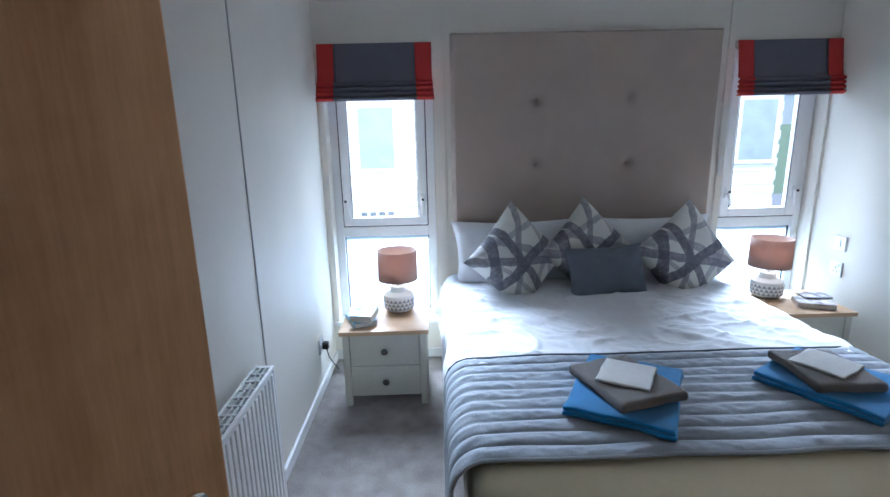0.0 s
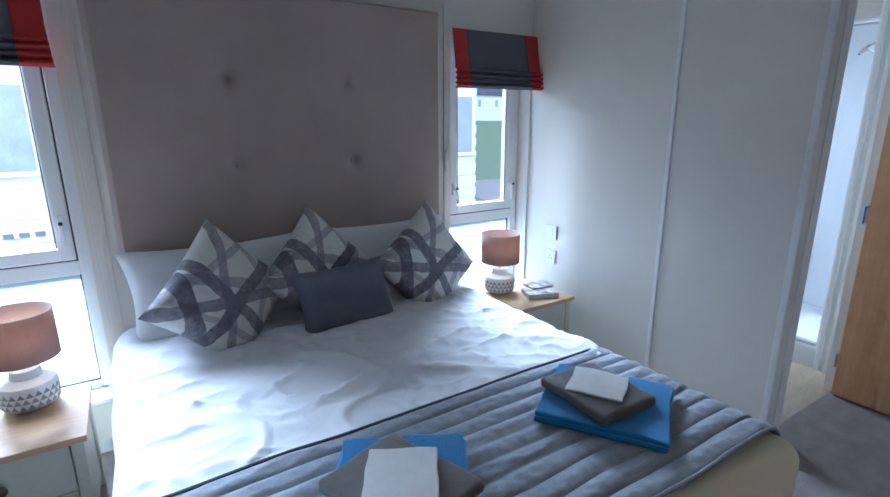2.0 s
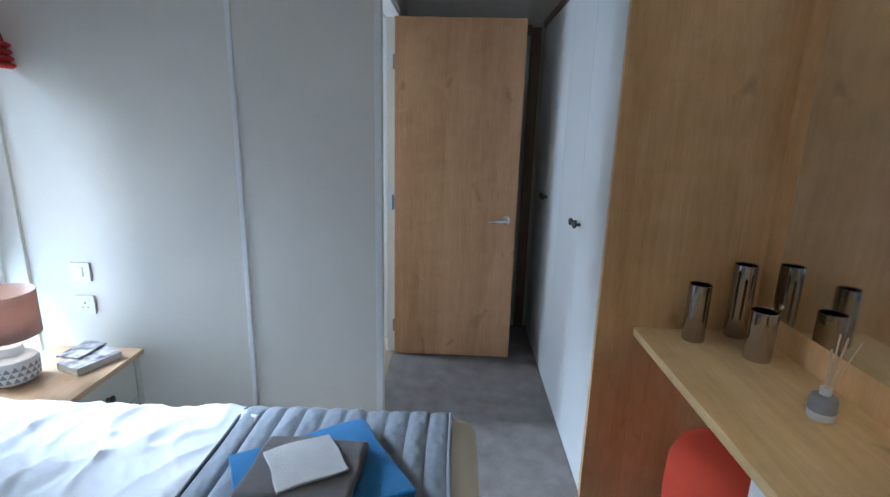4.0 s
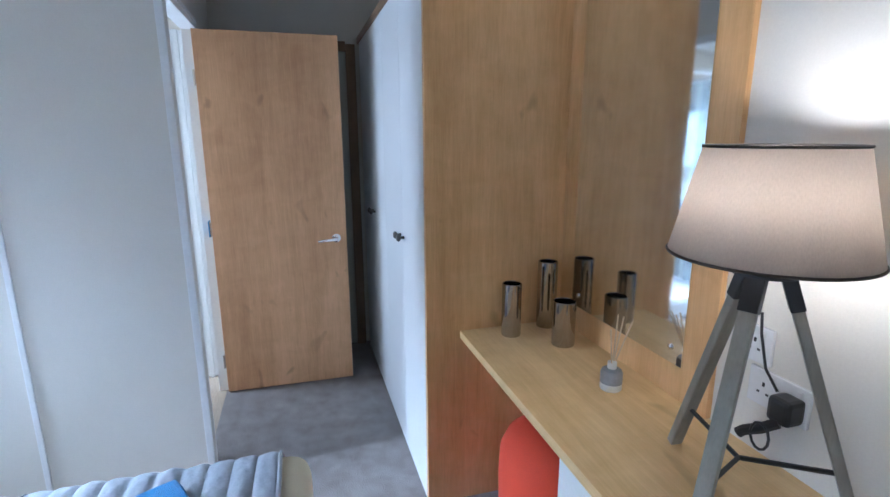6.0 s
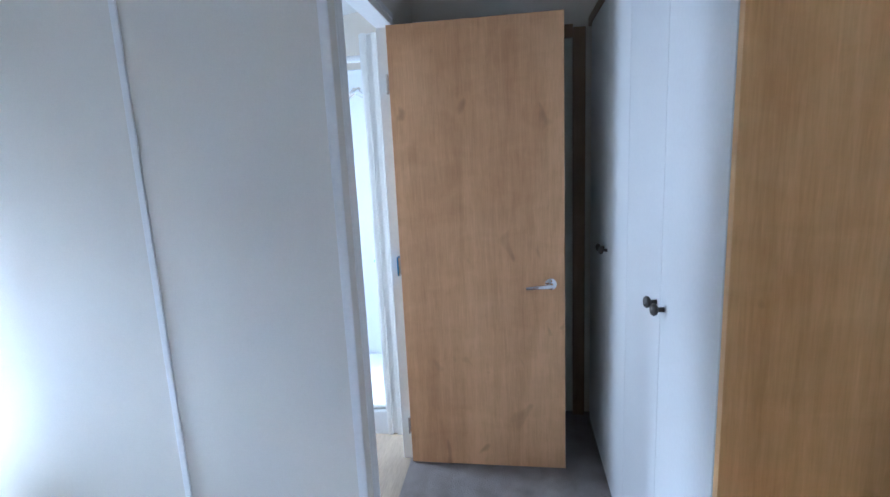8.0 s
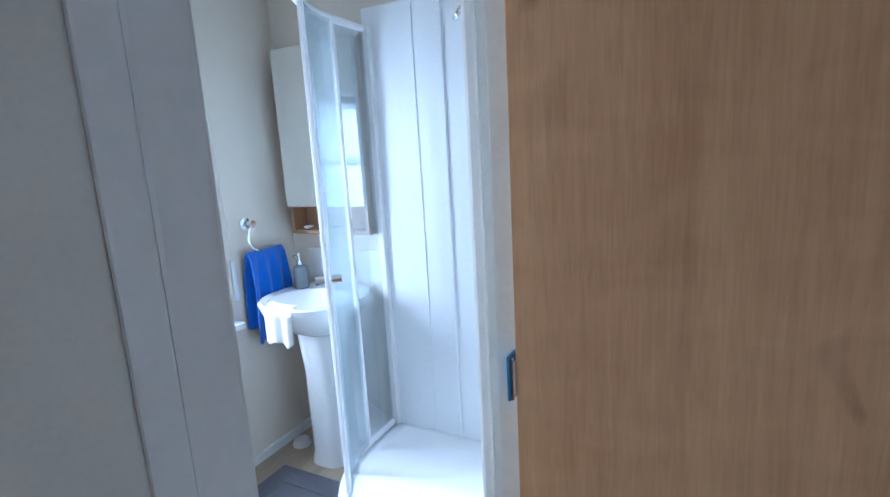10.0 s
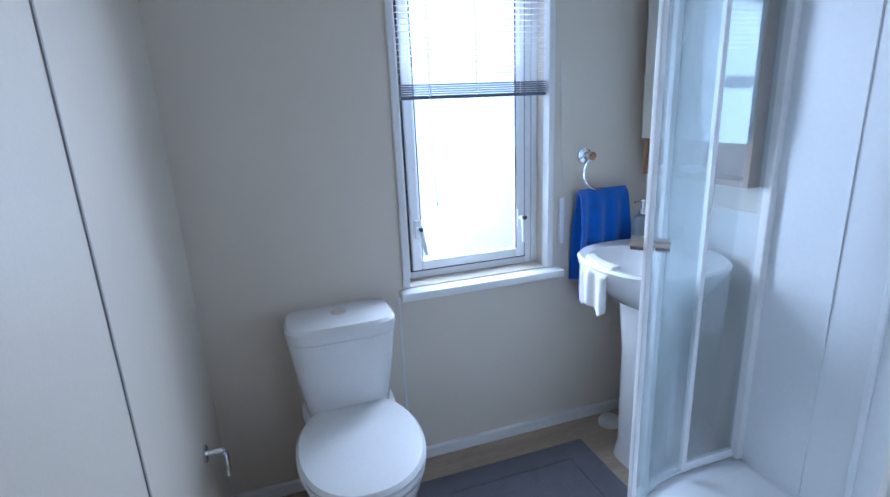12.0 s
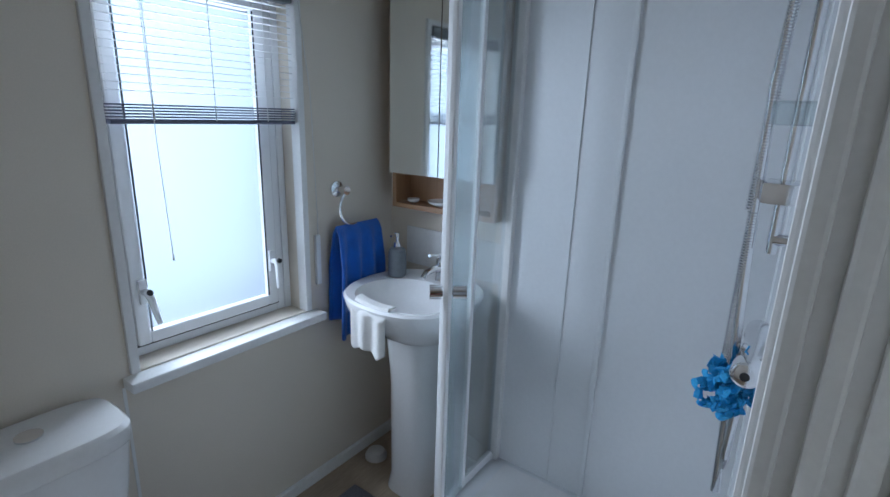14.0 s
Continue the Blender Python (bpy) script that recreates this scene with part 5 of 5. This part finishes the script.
s = Shape().tube([(0.0, 0.10, 0.80), (0.01, 0.11, 0.55), (0.01, 0.10, 0.20), (0.0, 0.08, -0.15), (-0.03, 0.07, -0.35), (-0.04, 0.065, -0.25), (-0.03, 0.06, -0.03)], 0.010, 10)
for k in range(150):
    z = 0.79 - k * 0.006
    q = 0.01 * min(1, (0.80 - z) / 0.25)
    s.lathe([(0.0098, z - 0.002), (0.0118, z), (0.0098, z + 0.002)], q, 0.10 + 0.01 * math.sin((0.8 - z) * 3.2) * (1 if z > 0.3 else 0.4), 10, cap=False)
s.done("hose", CHROME, mix_, True)
spg = thing("mesh_sponge", pose(3.885, SY0 + 0.08, 0.85), "bright blue mesh bath sponge hanging on the valve", "sponge")
s = Shape()
rs = random.Random(4)
for i in range(120):
    dv = Vector((rs.gauss(0, 1), rs.gauss(0, 0.8), rs.gauss(0, 1))).normalized() * rs.uniform(0.03, 0.064)
    ax = Vector((rs.gauss(0, 1), rs.gauss(0, 1), rs.gauss(0, 1))).normalized()
    m = Matrix.Translation(dv) @ ax.to_track_quat("Z", "X").to_matrix().to_4x4()
    w = rs.uniform(0.009, 0.017)

    def ruffle(u, v):
        a = u * 2 * math.pi
        r = w * (0.25 + 0.75 * v)
        return m @ Vector((r * math.cos(a), r * math.sin(a), 0.35 * w * math.sin(3 * a) * v + 0.8 * w * v * v))
    s.grid(13, 4, ruffle)
s.tube([(0, 0, 0.05), (0.0, -0.02, 0.11)], 0.002, 5)
s.done("mesh", SPONGE, spg, True)


# ---- outside ----
ground = Shape().box(-60, 60, 3.3, 90, -0.75, -0.60).done("ground", GRASS)
tagged(ground, "mown green lawn", "grass", kind="structure")
bank = Shape().prism([(14.0, -0.62), (44.0, 1.32), (90.0, 1.9), (90.0, -0.62)], 6.0, 60.0, m=Matrix(((0, 0, 1, 0), (1, 0, 0, 0), (0, 1, 0, 0), (0, 0, 0, 1)))).done("ground_bank", GRASS)
tagged(bank, "rising mown green lawn", "grass", kind="structure")
walkway = Shape().prism([(7.2, 6.5), (8.0, 6.5), (11.0, 12.5), (14.5, 19.0), (10.5, 19.0), (7.86, 10.45)], -0.61, -0.585).done("road_walkway", GRAVEL)
tagged(walkway, "pale concrete walkway across the lawn", "path", kind="structure")
slab("road_path", -20, 40, 4.2, 5.4, -0.62, -0.59, GRAVEL, label="pale concrete path", category="path")


def lodge(x, y, w, d, h, panes, label, foot=-0.62):
    b = thing("lodge", pose(x, y, foot), label, "house", "neighbouring lodges")
    s = Shape()
    for i in range(int(h / 0.18)):
        s.box(0, w, 0.012 * (i % 2) * 0, d, i * 0.18 + 0.004, i * 0.18 + 0.178)
        s.box(-0.012, w + 0.012, -0.012, d + 0.012, i * 0.18 + 0.06, i * 0.18 + 0.176, 0.004)
    s.done("cladding", CLAD, b)
    s = Shape()
    v = [s.bm.verts.new(p) for p in ((-0.2, -0.25, h), (w + 0.2, -0.25, h), (w + 0.2, d + 0.25, h), (-0.2, d + 0.25, h), (-0.2, d / 2, h + 1.0), (w + 0.2, d / 2, h + 1.0))]
    for q in ((0, 1, 5, 4), (2, 3, 4, 5), (0, 4, 3), (1, 2, 5), (0, 3, 2, 1)):
        s.bm.faces.new([v[i] for i in q])
    s.done("roof", ROOFTILE, b)
    for x0 in panes:
        Shape().box(x0, x0 + 0.55, -0.05, 0.02, 1.55, 2.42, 0.01).done("window_frame", UPVC, b)
        Shape().box(x0 + 0.05, x0 + 0.50, -0.056, -0.050, 1.60, 2.37).done("window_glass", FARGLASS, b)
    for k in range(4):
        Shape().box(panes[-2] + 0.02 + k * 0.12, panes[-2] + 0.10 + k * 0.12, -0.02, -0.012, 0.97, 1.02).done("vent", SOAP, b)


lodge(-6.0, 6.6, 10.6, 5, 3.1, (0.5, 2.6, 5.0, 10.0), "white clad holiday lodge with small windows")
lodge(20.0, 44.0, 9.0, 5, 2.9, (0.8, 3.2, 5.6, 7.6), "white clad holiday lodge on the far lawn", 1.3)
lodge(34.0, 48.0, 9.0, 5, 2.9, (0.8, 3.2, 5.6, 7.6), "white clad holiday lodge on the far lawn", 1.3)
